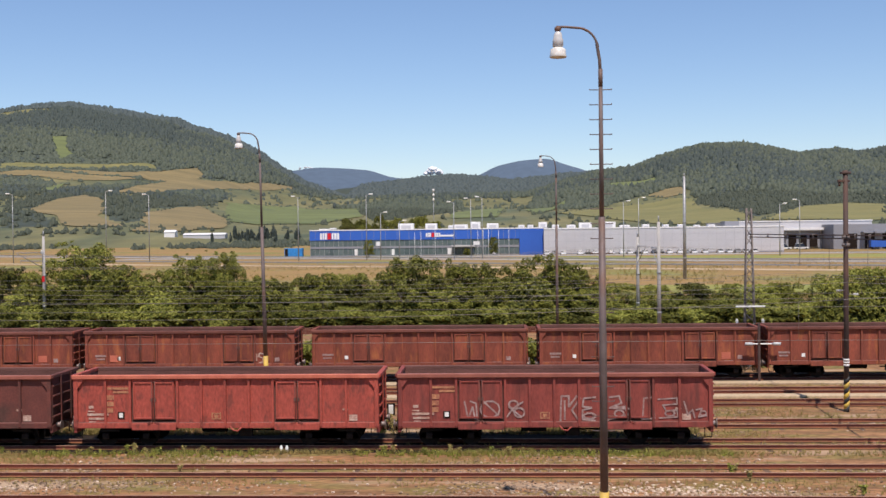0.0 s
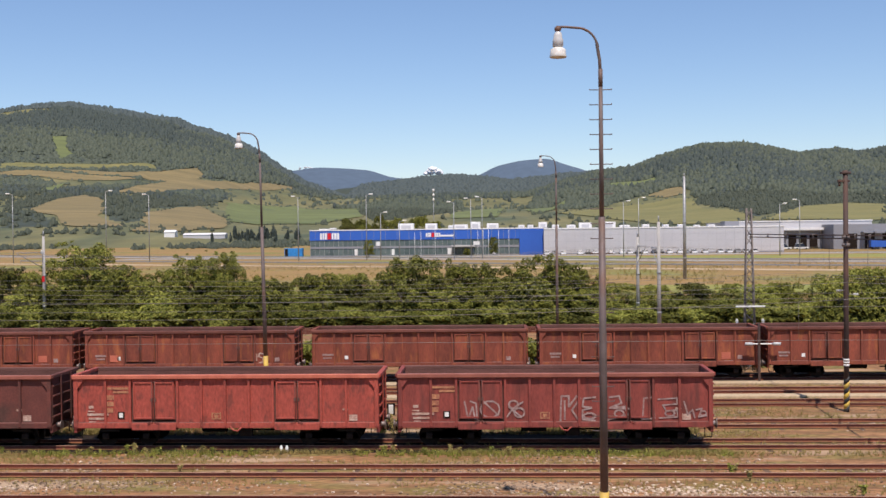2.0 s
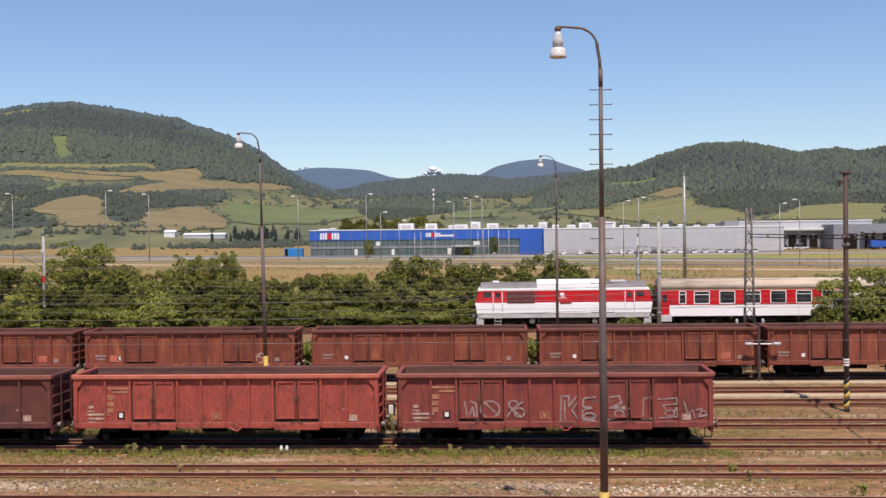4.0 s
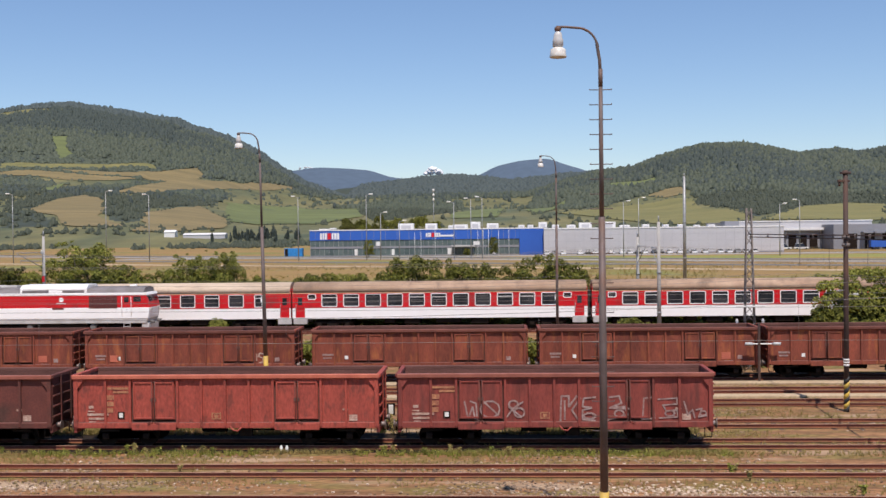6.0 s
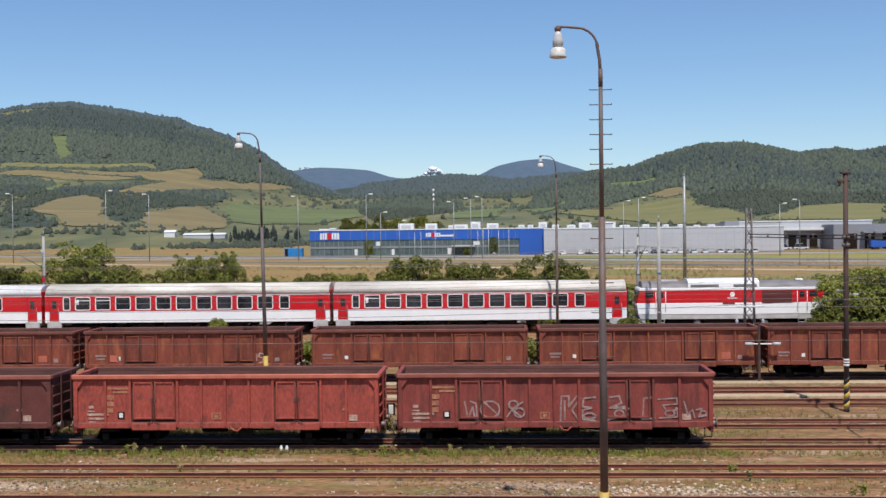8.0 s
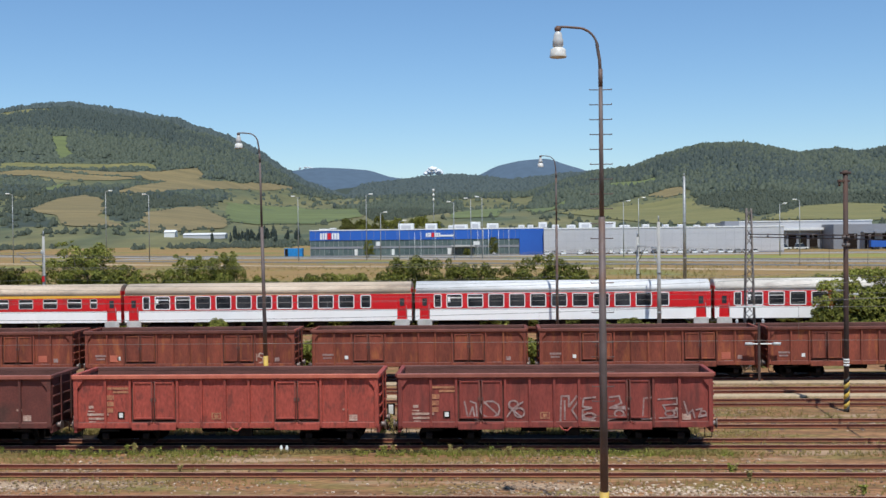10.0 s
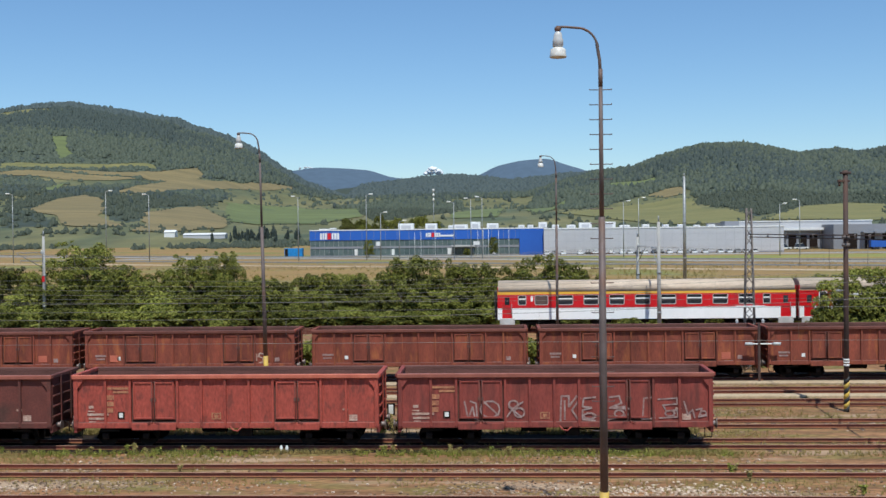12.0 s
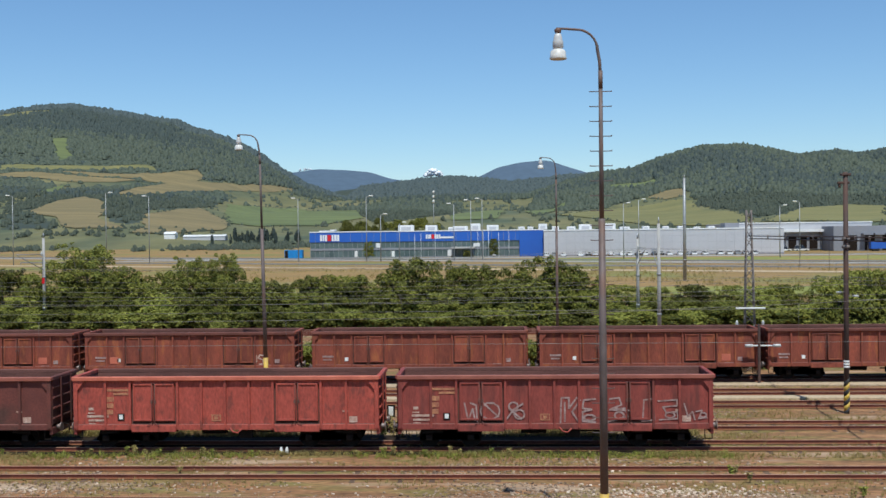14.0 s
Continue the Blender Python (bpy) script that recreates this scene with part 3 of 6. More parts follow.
# ---- tracks ----
RAIL = [(-0.07, 0), (0.07, 0), (0.07, 0.018), (0.012, 0.03), (0.012, 0.12), (0.035, 0.13), (0.035, 0.165), (0.028, 0.172), (-0.028, 0.172), (-0.035, 0.165), (-0.035, 0.13), (-0.012, 0.12), (-0.012, 0.03), (-0.07, 0.018)]
TOP = 0.21                       # rail top over the ground


def track(y, base, x0, x1, n0, n1, label):
    """Two rails on timber sleepers, along x at y; sleepers n0 to n1 are pieces, the rest one mesh."""
    t = thing("railway_track", pose(0, y, base), label, "railway track", "parallel railway tracks", "structure")
    for s in (-0.7525, 0.7525):
        bm = prism(B(), RAIL, x0, x1)
        # Light painted on: pale lit head, dark web, bright rusty foot.
        for f in bm.faces:
            z = f.calc_center_median().z
            f.material_index = 1 if z > 0.166 else 2 if z < 0.03 else 0
        rail = part("rail", bm, M_rail, t)
        rail.data.materials.append(M_rail_top)
        rail.data.materials.append(M_rail_foot)
        rail.location = (0, s, TOP - 0.172)
    bm = boxed(-0.13, 0.13, -1.28, 1.28, -0.09, 0.042, bevel=0.02)
    first = part("sleeper", bm, M_sleeper, t)
    first.location = (n0, 0, 0)
    x = n0 + 0.62
    while x < n1:
        again("sleeper", first, t, pose(x, random.uniform(-0.05, 0.05), random.uniform(-0.09, -0.03), 0, 0, random.uniform(-1.5, 1.5)))
        x += 0.62
    rest = B()
    for a, b in ((x0, n0 - 0.4), (x, x1)):
        while a < b:
            box(rest, a - 0.13, a + 0.13, -1.28, 1.28, -0.09, 0.042)
            a += 0.62
    tagged(part("sleepers", rest, M_sleeper, t), kind="stuff")


TRACKS = ((37.7, -16, 15), (42.9, -22, 20), (48.3, -24, 22), (53.3, -26, 24), (59.6, -8, 26), (64.2, -8, 28), (69.75, -34, 32))


def build_tracks():
    for y, a, b in TRACKS:
        track(y, YARD, -130, 130, a, b, "rusty disused siding rails on tarred timber sleepers")
    for y, base in ((92.95, MAIN), (97.95, MAIN - 0.2)):
        track(y, base, -420, 420, -44, 42, "main line rails on sleepers along a low bank")


def build_cinder_shade():
    """Oily cinders where wagons stand, blackened to stand in for the wagons' shade."""
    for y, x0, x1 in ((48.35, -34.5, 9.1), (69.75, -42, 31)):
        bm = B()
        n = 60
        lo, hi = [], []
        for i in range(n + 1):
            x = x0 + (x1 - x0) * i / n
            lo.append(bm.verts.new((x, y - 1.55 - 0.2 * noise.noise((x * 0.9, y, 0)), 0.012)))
            # Runs out behind the wagon, as far as its shadow falls.
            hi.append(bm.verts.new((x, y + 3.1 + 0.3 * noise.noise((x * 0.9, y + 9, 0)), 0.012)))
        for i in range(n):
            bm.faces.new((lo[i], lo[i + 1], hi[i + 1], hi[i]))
        done("cinder_bed", bm, M_cinder_shade, None, "oily cinders with the standing wagons' shade painted in as black", "ballast", kind="structure")


build_ground()
build_cinder_shade()
build_hills()
build_far_hills()
build_fields()
build_woods()
build_tracks()


# ---- goods wagons ----
POSTS = (-5.3, -4.2, -2.1, -1.05, 0.0, 1.05, 2.1, 4.2, 5.3)
DOORS = (-3.15, 3.15)


def wagon(x, y, paint, rim_paint, label, turned_round=False, bright=0):
    """An open high-sided four-axle goods wagon, 13.5 m of body, rail top at z = 0."""
    w = thing("open_goods_wagon", pose(x, y, TOP, 0, 0, 180 if turned_round else 0), label, "goods wagon", "goods wagons in the sidings")
    H, Z0, HW, HL = 3.17, 0.98, 1.42, 6.72
    bm = boxed(-HL, HL, -HW, HW, Z0 + 0.02, Z0 + 0.14, bevel=0.02)
    part("floor", bm, M_inside, w)
    for s in (-1, 1):
        edges = [-HL + 0.06] + list(POSTS) + [HL - 0.06]
        for a, b in zip(edges, edges[1:]):
            if any(a < d < b for d in DOORS):
                continue
            bm = B()                         # a slightly dented sheet between two posts
            nx = 5
            vs = [[bm.verts.new((a + (b - a) * i / nx, s * (HW - 0.05 + 0.014 * math.sin(i * 2.1 + a * 3 + j + x)), Z0 + 0.1 + (H - Z0 - 0.25) * j / 4)) for i in range(nx + 1)] for j in range(5)]
            bk = [[bm.verts.new((v.co.x, s * (HW - 0.09), v.co.z)) for v in r] for r in vs]
            for g, flip in ((vs, s > 0), (bk, s < 0)):
                for r, q in zip(g, g[1:]):
                    for i in range(nx):
                        c = (r[i], r[i + 1], q[i + 1], q[i])
                        bm.faces.new(c[::-1] if flip else c).smooth = True
            part("side_panel", bm, paint, w)
        rim = B()
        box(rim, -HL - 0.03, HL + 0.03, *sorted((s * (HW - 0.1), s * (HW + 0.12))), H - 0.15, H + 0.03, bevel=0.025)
        # Rim paint goes on the world -y rim only; the other takes the inside colour.
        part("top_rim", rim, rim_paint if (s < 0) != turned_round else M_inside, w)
        part("lining", boxed(-HL + 0.08, HL - 0.08, *sorted((s * (HW - 0.115), s * (HW - 0.095))), Z0 + 0.1, H - 0.14), M_inside, w, "rusty inner lining")
        part("sill", boxed(-HL, HL, *sorted((s * (HW - 0.12), s * (HW + 0.03))), Z0 - 0.12, Z0 + 0.12, bevel=0.015), paint, w)
        for p in POSTS + (-6.62, 6.62):
            wide = 0.09 if abs(p) > 6 else 0.055
            bm = B()
            box(bm, p - wide, p + wide, *sorted((s * (HW - 0.06), s * (HW + 0.055))), Z0 - 0.06, H - 0.15, bevel=0.012)
            if abs(p) > 6:
                k = math.copysign(1, p)
                v = [bm.verts.new((p - k * dx, s * (HW + dy), z)) for dy in (0.02, 0.05) for dx, z in ((0.05, H - 0.14), (0.42, H - 0.14), (0.05, H - 0.62))]
                bm.faces.new(v[:3]), bm.faces.new(v[3:][::-1])
                for i in range(3):
                    bm.faces.new((v[i], v[3 + i], v[3 + (i + 1) % 3], v[(i + 1) % 3]))
                bmesh.ops.recalc_face_normals(bm, faces=bm.faces)
            part("post", bm, paint, w)
        for d in DOORS:
            for k in (-1, 1):
                door = part("door", boxed(*sorted((d + k * 0.02, d + k * 0.93)), *sorted((s * (HW - 0.08), s * (HW - 0.0))), Z0 + 0.26, H - 0.26, bevel=0.015), paint, w)
                bm = B()
                x0, x1 = sorted((d + k * 0.05, d + k * 0.9))
                for q in ((x0, x1, H - 0.36, H - 0.29), (x0, x1, Z0 + 0.28, Z0 + 0.36), (x0, x0 + 0.07, Z0 + 0.36, H - 0.36), (x1 - 0.07, x1, Z0 + 0.36, H - 0.36)):
                    box(bm, q[0], q[1], *sorted((s * HW, s * (HW + 0.045))), q[2], q[3], bevel=0.01)
                part("door_frame", bm, paint, door)
                bm = B()
                rod(bm, (d + k * 0.06, s * (HW + 0.06), Z0 + 0.1), (d + k * 0.06, s * (HW + 0.06), H - 0.25), 0.016)
                box(bm, *sorted((d + k * 0.03, d + k * 0.12)), *sorted((s * HW, s * (HW + 0.08))), Z0 + 1.05, Z0 + 1.2)
                part("lock_bar", bm, M_inside, door)
                bm = B()
                rod(bm, (d + k * 0.05, s * (HW + 0.08), Z0 + 0.2), (d + k * 0.26, s * (HW + 0.1), Z0 + 0.1), 0.018)
                part("latch", bm, M_inside, door)
            part("door_sill", boxed(d - 0.98, d + 0.98, *sorted((s * (HW - 0.02), s * (HW + 0.06))), Z0 - 0.2, Z0 + 0.08, bevel=0.015), rim_paint if bright else paint, w)
            part("door_gap", boxed(d - 0.94, d + 0.94, *sorted((s * (HW - 0.06), s * (HW + 0.005))), Z0 + 0.21, Z0 + 0.24), M_under, w)
            part("door_header", boxed(d - 1.0, d + 1.0, *sorted((s * (HW - 0.08), s * (HW - 0.02))), H - 0.3, H - 0.13), paint, w)
    for k in (-1, 1):
        end = part("end_wall", boxed(*sorted((k * (HL - 0.06), k * HL)), -HW + 0.1, HW - 0.1, Z0, H - 0.1, bevel=0.01), paint, w)
        for z in (1.35, 1.8, 2.25, 2.7):
            part("end_rib", boxed(*sorted((k * HL, k * (HL + 0.07))), -HW + 0.12, HW - 0.12, z - 0.05, z + 0.05, bevel=0.02), paint, end)
        for yy in (-0.55, 0.55):
            part("end_stanchion", boxed(*sorted((k * (HL + 0.072), k * (HL + 0.12))), yy - 0.06, yy + 0.06, Z0, H - 0.05, bevel=0.02), paint, end)
        part("end_lining", boxed(*sorted((k * (HL - 0.09), k * (HL - 0.065))), -HW + 0.12, HW - 0.12, Z0 + 0.1, H - 0.13), M_inside, end)
        part("end_rim", boxed(*sorted((k * (HL - 0.1), k * (HL + 0.1))), -HW - 0.03, HW + 0.03, H - 0.13, H + 0.035, bevel=0.025), paint, w)
        part("headstock", boxed(*sorted((k * (HL - 0.12), k * (HL + 0.02))), -HW + 0.05, HW - 0.05, Z0 - 0.33, Z0 - 0.01, bevel=0.02), paint, w)
        for yy in (-0.875, 0.875):
            bm = B()
            rod(bm, (k * HL, yy, 0.94), (k * (HL + 0.2), yy, 0.94), 0.11, n=12)
            buf = part("buffer", bm, M_buffer, w)
            bm = B()
            rod(bm, (k * (HL + 0.2), yy, 0.94), (k * (HL + 0.24), yy, 0.94), 0.2, n=16)
            part("buffer_head", bm, M_buffer, buf)
        bm = tube(B(), [(k * HL, 0, 0.92), (k * (HL + 0.16), 0, 0.9), (k * (HL + 0.22), 0, 0.72), (k * (HL + 0.2), 0, 0.5)], 0.035)
        part("coupling", bm, M_under, w)
        for s in (-1, 1):
            bm = B()
            rod(bm, (k * (HL - 0.35), s * (HW - 0.05), 0.45), (k * (HL - 0.05), s * (HW - 0.05), 0.45), 0.025)
            rod(bm, (k * (HL - 0.35), s * (HW - 0.05), 0.45), (k * (HL - 0.35), s * (HW - 0.1), 0.95), 0.02)
            rod(bm, (k * (HL - 0.05), s * (HW - 0.05), 0.45), (k * (HL - 0.05), s * (HW - 0.1), 0.95), 0.02)
            part("step_iron", bm, M_under, w)
        # bogie
        c = k * 4.5
        bm = B()
        for s in (-1, 1):
            v = [(-1.35, 0.36), (-1.2, 0.62), (-0.5, 0.66), (-0.35, 0.32), (0.35, 0.32), (0.5, 0.66), (1.2, 0.62), (1.35, 0.36), (1.1, 0.76), (-1.1, 0.76)]
            lo = [bm.verts.new((c + a, s * 1.0, z)) for a, z in v]
            hi = [bm.verts.new((c + a, s * 1.1, z)) for a, z in v]
            for i in range(len(v)):
                j = (i + 1) % len(v)
                bm.faces.new((lo[i], lo[j], hi[j], hi[i]))
            bm.faces.new(lo), bm.faces.new(hi[::-1])
        box(bm, c - 0.3, c + 0.3, -1.1, 1.1, 0.4, 0.8)
        bmesh.ops.recalc_face_normals(bm, faces=bm.faces)
        bog = part("bogie", bm, M_under, w)
        for a in (-0.9, 0.9):
            bm = B()
            rod(bm, (c + a, -0.95, 0.46), (c + a, 0.95, 0.46), 0.08)
            for s in (-1, 1):
                rod(bm, (c + a, s * 0.68, 0.46), (c + a, s * 0.82, 0.46), 0.46, n=22)
                box(bm, c + a - 0.15, c + a + 0.15, *sorted((s * 1.02, s * 1.2)), 0.34, 0.6, bevel=0.03)
            part("wheelset", bm, M_under, bog)
    bm = B()
    for yy in (-0.35, 0.35):
        box(bm, -HL + 0.2, HL - 0.2, yy - 0.07, yy + 0.07, 0.72, 0.99)
    for a in (-2.2, -0.8, 0.6, 2.0):
        box(bm, a - 0.06, a + 0.06, -1.3, 1.3, 0.78, 0.95)
    part("underframe", bm, M_under, w)
    bm = B()
    rod(bm, (-1.4, 0.1, 0.62), (-0.3, 0.1, 0.62), 0.2, n=12)
    rod(bm, (0.4, -0.3, 0.6), (3.0, -0.3, 0.6), 0.04)
    box(bm, 0.5, 1.1, -1.1, -0.9, 0.45, 0.8)
    part("brake_gear", bm, M_under, w)
    return w


def bars(w, name, spots, material, s=-1):
    """Worn lettering as plain bars on the wall: (x, z, width, height)."""
    bm = B()
    for x, z, a, h in spots:
        box(bm, x - a / 2, x + a / 2, *sorted((s * 1.382, s * 1.392)), z - h / 2, z + h / 2)
    return part(name, bm, material, w)


def strokes(w, lines, material, s=-1, wide=0.05):
    """Sprayed loops and zigzags on the wall: lists of (x, z)."""
    bm = B()
    count = 0
    for pts in lines:
        for (a, b), (c, d) in zip(pts, pts[1:]):
            q = Vector((c - a, 0, d - b))
            if q.length < 0.01:
                continue
            q.normalize()
            nrm = Vector((-q.z, 0, q.x)) * wide
            e = q * wide * 0.5
            ring = []
            count += 1
            on_door = any(abs((a + c) / 2 - d0) < 0.97 for d0 in DOORS)
            deep = (1.424 if on_door else 1.392) + 0.0004 * count
            for sy in (deep, deep + 0.004):
                ring.append([bm.verts.new((p[0] + o.x, s * sy, p[1] + o.z)) for p, o in (((a, b), nrm - e), ((c, d), nrm + e), ((c, d), -nrm + e), ((a, b), -nrm - e))])
            bm.faces.new(ring[0]), bm.faces.new(ring[1][::-1])
            for i in range(4):
                bm.faces.new((ring[0][i], ring[0][(i + 1) % 4], ring[1][(i + 1) % 4], ring[1][i]))
    bmesh.ops.recalc_face_normals(bm, faces=bm.faces)
    return part("graffiti", bm, material, w, "silver sprayed graffiti strokes")


def build_wagons():
    R1 = 48.42
    a = wagon(-26.55, R1, M_dull, M_rim_dull, "dull brown open goods wagon standing on a siding")
    b = wagon(-12.12, R1, M_oxide, M_rim_red, "bright oxide-red open goods wagon standing on a siding")
    c = wagon(2.15, R1, M_maroon, M_rim_dull, "maroon open goods wagon with silver graffiti on its side")
    R2 = 69.72
    row = [wagon(x, R2, M_rusty, M_rim_dark, "rusty brown open goods wagon in the back siding", bright=0) for x in (-34.1, -19.85, -5.3, 8.95, 22.95)]
    # worn lettering and sprayed tags
    for w in (a, b, c):
        bars(w, "wagon_number_marks", [(-5.95, 1.78, 0.22, 0.12), (-5.95, 1.6, 0.3, 0.06), (-5.65, 1.46, 0.95, 0.1), (-5.7, 1.28, 0.75, 0.09), (-5.9, 1.13, 0.3, 0.07), (-5.15, 1.06, 0.6, 0.06)], M_chalk)
        bars(w, "load_table", [(-4.75, 2.6, 0.95, 0.1), (-4.6, 2.44, 0.7, 0.1), (-5.1, 2.2, 0.34, 0.2), (-5.1, 1.92, 0.3, 0.2), (-5.12, 1.64, 0.3, 0.2), (-4.75, 1.04, 0.8, 0.09)], M_chalk_or)
        bars(w, "date_stencil", [(-1.0 + 0.6, 1.5, 0.42, 0.05), (-0.4, 1.26, 0.42, 0.05), (-0.58, 1.38, 0.05, 0.2), (-0.22, 1.38, 0.05, 0.2), (-0.4, 1.38, 0.18, 0.14)], M_chalk_or)
        bars(w, "corner_stencil", [(5.6, 1.3, 0.36, 0.26), (5.5, 1.06, 0.2, 0.07), (4.85, 1.06, 0.6, 0.07), (5.25, 1.66, 0.24, 0.08)], M_chalk)
        bars(w, "label_holder", [(-4.62, 1.42, 0.3, 0.3)], M_under)
        bars(w, "white_label", [(-4.62, 1.43, 0.17, 0.2)], M_white_tag).location.y = -0.012
        h = part("tow_hook", tube(B(), [(0.2, -1.45, 0.95), (0.35, -1.47, 0.78), (0.55, -1.47, 0.74), (0.72, -1.45, 0.9)], 0.035), M_oxide, w)
    for i, w in enumerate(row):
        bars(w, "number_marks", [(-5.7, 1.62, 0.75, 0.12), (-5.75, 1.42, 0.55, 0.1), (5.6, 1.35, 0.3, 0.24), (4.9, 1.1, 0.5, 0.08)], M_spray)
        bars(w, "white_label", [(-4.55, 1.45, 0.22, 0.22)], M_white_tag)
        if i in (0, 1, 3):
            bars(w, "red_patch", [(-4.85 if i == 1 else 4.75, 1.45, 0.55, 0.42)], M_rim_red)
    strokes(row[1], [[(4.75, 1.7), (4.5, 1.75), (4.4, 1.55), (4.7, 1.45), (4.72, 1.2), (4.45, 1.15)], [(4.3, 1.3), (4.3, 1.7)]], M_chalk, wide=0.04)
    loop = lambda cx, cz, rx, rz, n=10, a0=0.0, a1=math.tau: [(cx + rx * math.cos(a0 + (a1 - a0) * i / n), cz + rz * math.sin(a0 + (a1 - a0) * i / n)) for i in range(n + 1)]
    strokes(c, [[(-3.85, 2.0), (-3.7, 1.25), (-3.5, 1.75), (-3.4, 1.25)], [(-3.6, 2.0), (-3.35, 1.9), (-3.3, 1.2)], loop(-2.75, 1.65, 0.42, 0.36), [(-3.1, 2.05), (-2.4, 1.4)],
                loop(-1.75, 1.85, 0.2, 0.17), loop(-1.5, 1.5, 0.22, 0.2), [(-2.05, 1.3), (-1.75, 1.7), (-1.35, 1.95)], [(-1.95, 1.75), (-1.4, 1.3)]], M_spray, wide=0.035)
    strokes(c, [[(0.25, 1.05), (0.3, 2.2), (0.62, 2.2), (0.62, 1.75), (0.95, 2.2), (1.1, 2.1), (0.75, 1.6), (1.1, 1.05)], [(0.2, 1.0), (1.15, 1.05)], [(0.44, 1.2), (0.44, 2.0)],
                [(1.75, 2.15), (1.25, 2.1), (1.2, 1.75), (1.6, 1.7), (1.2, 1.6), (1.2, 1.2), (1.75, 1.15)], loop(1.5, 1.35, 0.25, 0.12),
                [(2.25, 1.15), (2.3, 2.15), (2.75, 2.2), (2.85, 1.9), (2.4, 1.72), (3.0, 1.75), (3.1, 1.4), (2.3, 1.2)], loop(2.75, 1.45, 0.2, 0.15), [(2.2, 1.7), (3.2, 1.66)]], M_spray, wide=0.038)
    strokes(c, [[(3.55, 1.3), (3.75, 1.25), (3.8, 2.1), (4.2, 2.15), (4.25, 1.25), (3.7, 1.2)], [(4.4, 2.05), (5.2, 2.1), (5.2, 1.85), (4.6, 1.8), (4.75, 1.55), (5.2, 1.6), (5.25, 1.3), (4.45, 1.25)],
                loop(4.9, 1.45, 0.2, 0.12), [(5.5, 1.95), (5.65, 1.4), (5.85, 1.6), (5.95, 1.25)], [(6.0, 1.6), (6.25, 1.65), (6.1, 1.3), (6.45, 1.35)], loop(6.3, 1.45, 0.13, 0.1)], M_spray, wide=0.032)
    return a, b, c, row


WAGONS = build_wagons()


# ---- passenger trains ----
def ring(bm, x0, x1, z0, z1, wide, y0, y1, r=0.13):
    """A frame with rounded corners lying in the side wall."""
    loops = []
    for d, y in ((0, y0), (0, y1), (wide, y1), (wide, y0)):
        q = max(r - d, 0.04)
        pts = []
        for cx, cz, a0 in ((x1 - d - q, z1 - d - q, 0), (x0 + d + q, z1 - d - q, 1), (x0 + d + q, z0 + d + q, 2), (x1 - d - q, z0 + d + q, 3)):
            pts += [(cx + q * math.cos((a0 + t / 3) * math.pi / 2), y, cz + q * math.sin((a0 + t / 3) * math.pi / 2)) for t in range(4)]
        loops.append([bm.verts.new(p) for p in pts])
    n = len(loops[0])
    for u, v in zip(loops, loops[1:] + loops[:1]):
        for k in range(n):
            bm.faces.new((u[k], u[(k + 1) % n], v[(k + 1) % n], v[k]))
    bmesh.ops.recalc_face_normals(bm, faces=bm.faces)


def bogie(parent, c, base=2.5, spread=1.0, material=None):
    bm = B()
    for s in (-1, 1):
        box(bm, c - base / 2 - 0.5, c + base / 2 + 0.5, *sorted((s * 0.95, s * 1.12)), 0.5, 0.72, bevel=0.03)
        box(bm, c - 0.45, c + 0.45, *sorted((s * 0.95, s * 1.18)), 0.28, 0.6, bevel=0.03)
        for a in (-base / 2, base / 2):
            box(bm, c + a - 0.2, c + a + 0.2, *sorted((s * 1.0, s * 1.22)), 0.3, 0.62, bevel=0.03)
    box(bm, c - 0.3, c + 0.3, -1.0, 1.0, 0.45, 0.8)
    b = part("bogie", bm, material or M_under, parent)
    for a in (-base / 2, base / 2):
        bm = B()
        rod(bm, (c + a, -0.95, 0.46), (c + a, 0.95, 0.46), 0.09)
        for s in (-1, 1):
            rod(bm, (c + a, s * 0.68, 0.46), (c + a, s * 0.82, 0.46), 0.46, n=20)
        part("wheelset", bm, M_under, b)


def arch(h0, h1, half, n=9):
    """A roof outline from eave to eave, as (y, z)."""
    return [(half * math.cos(math.pi * k / n) * (1 if 0 < k < n else 1), h0 + (h1 - h0) * math.sin(math.pi * k / n) ** 0.75) for k in range(n + 1)]


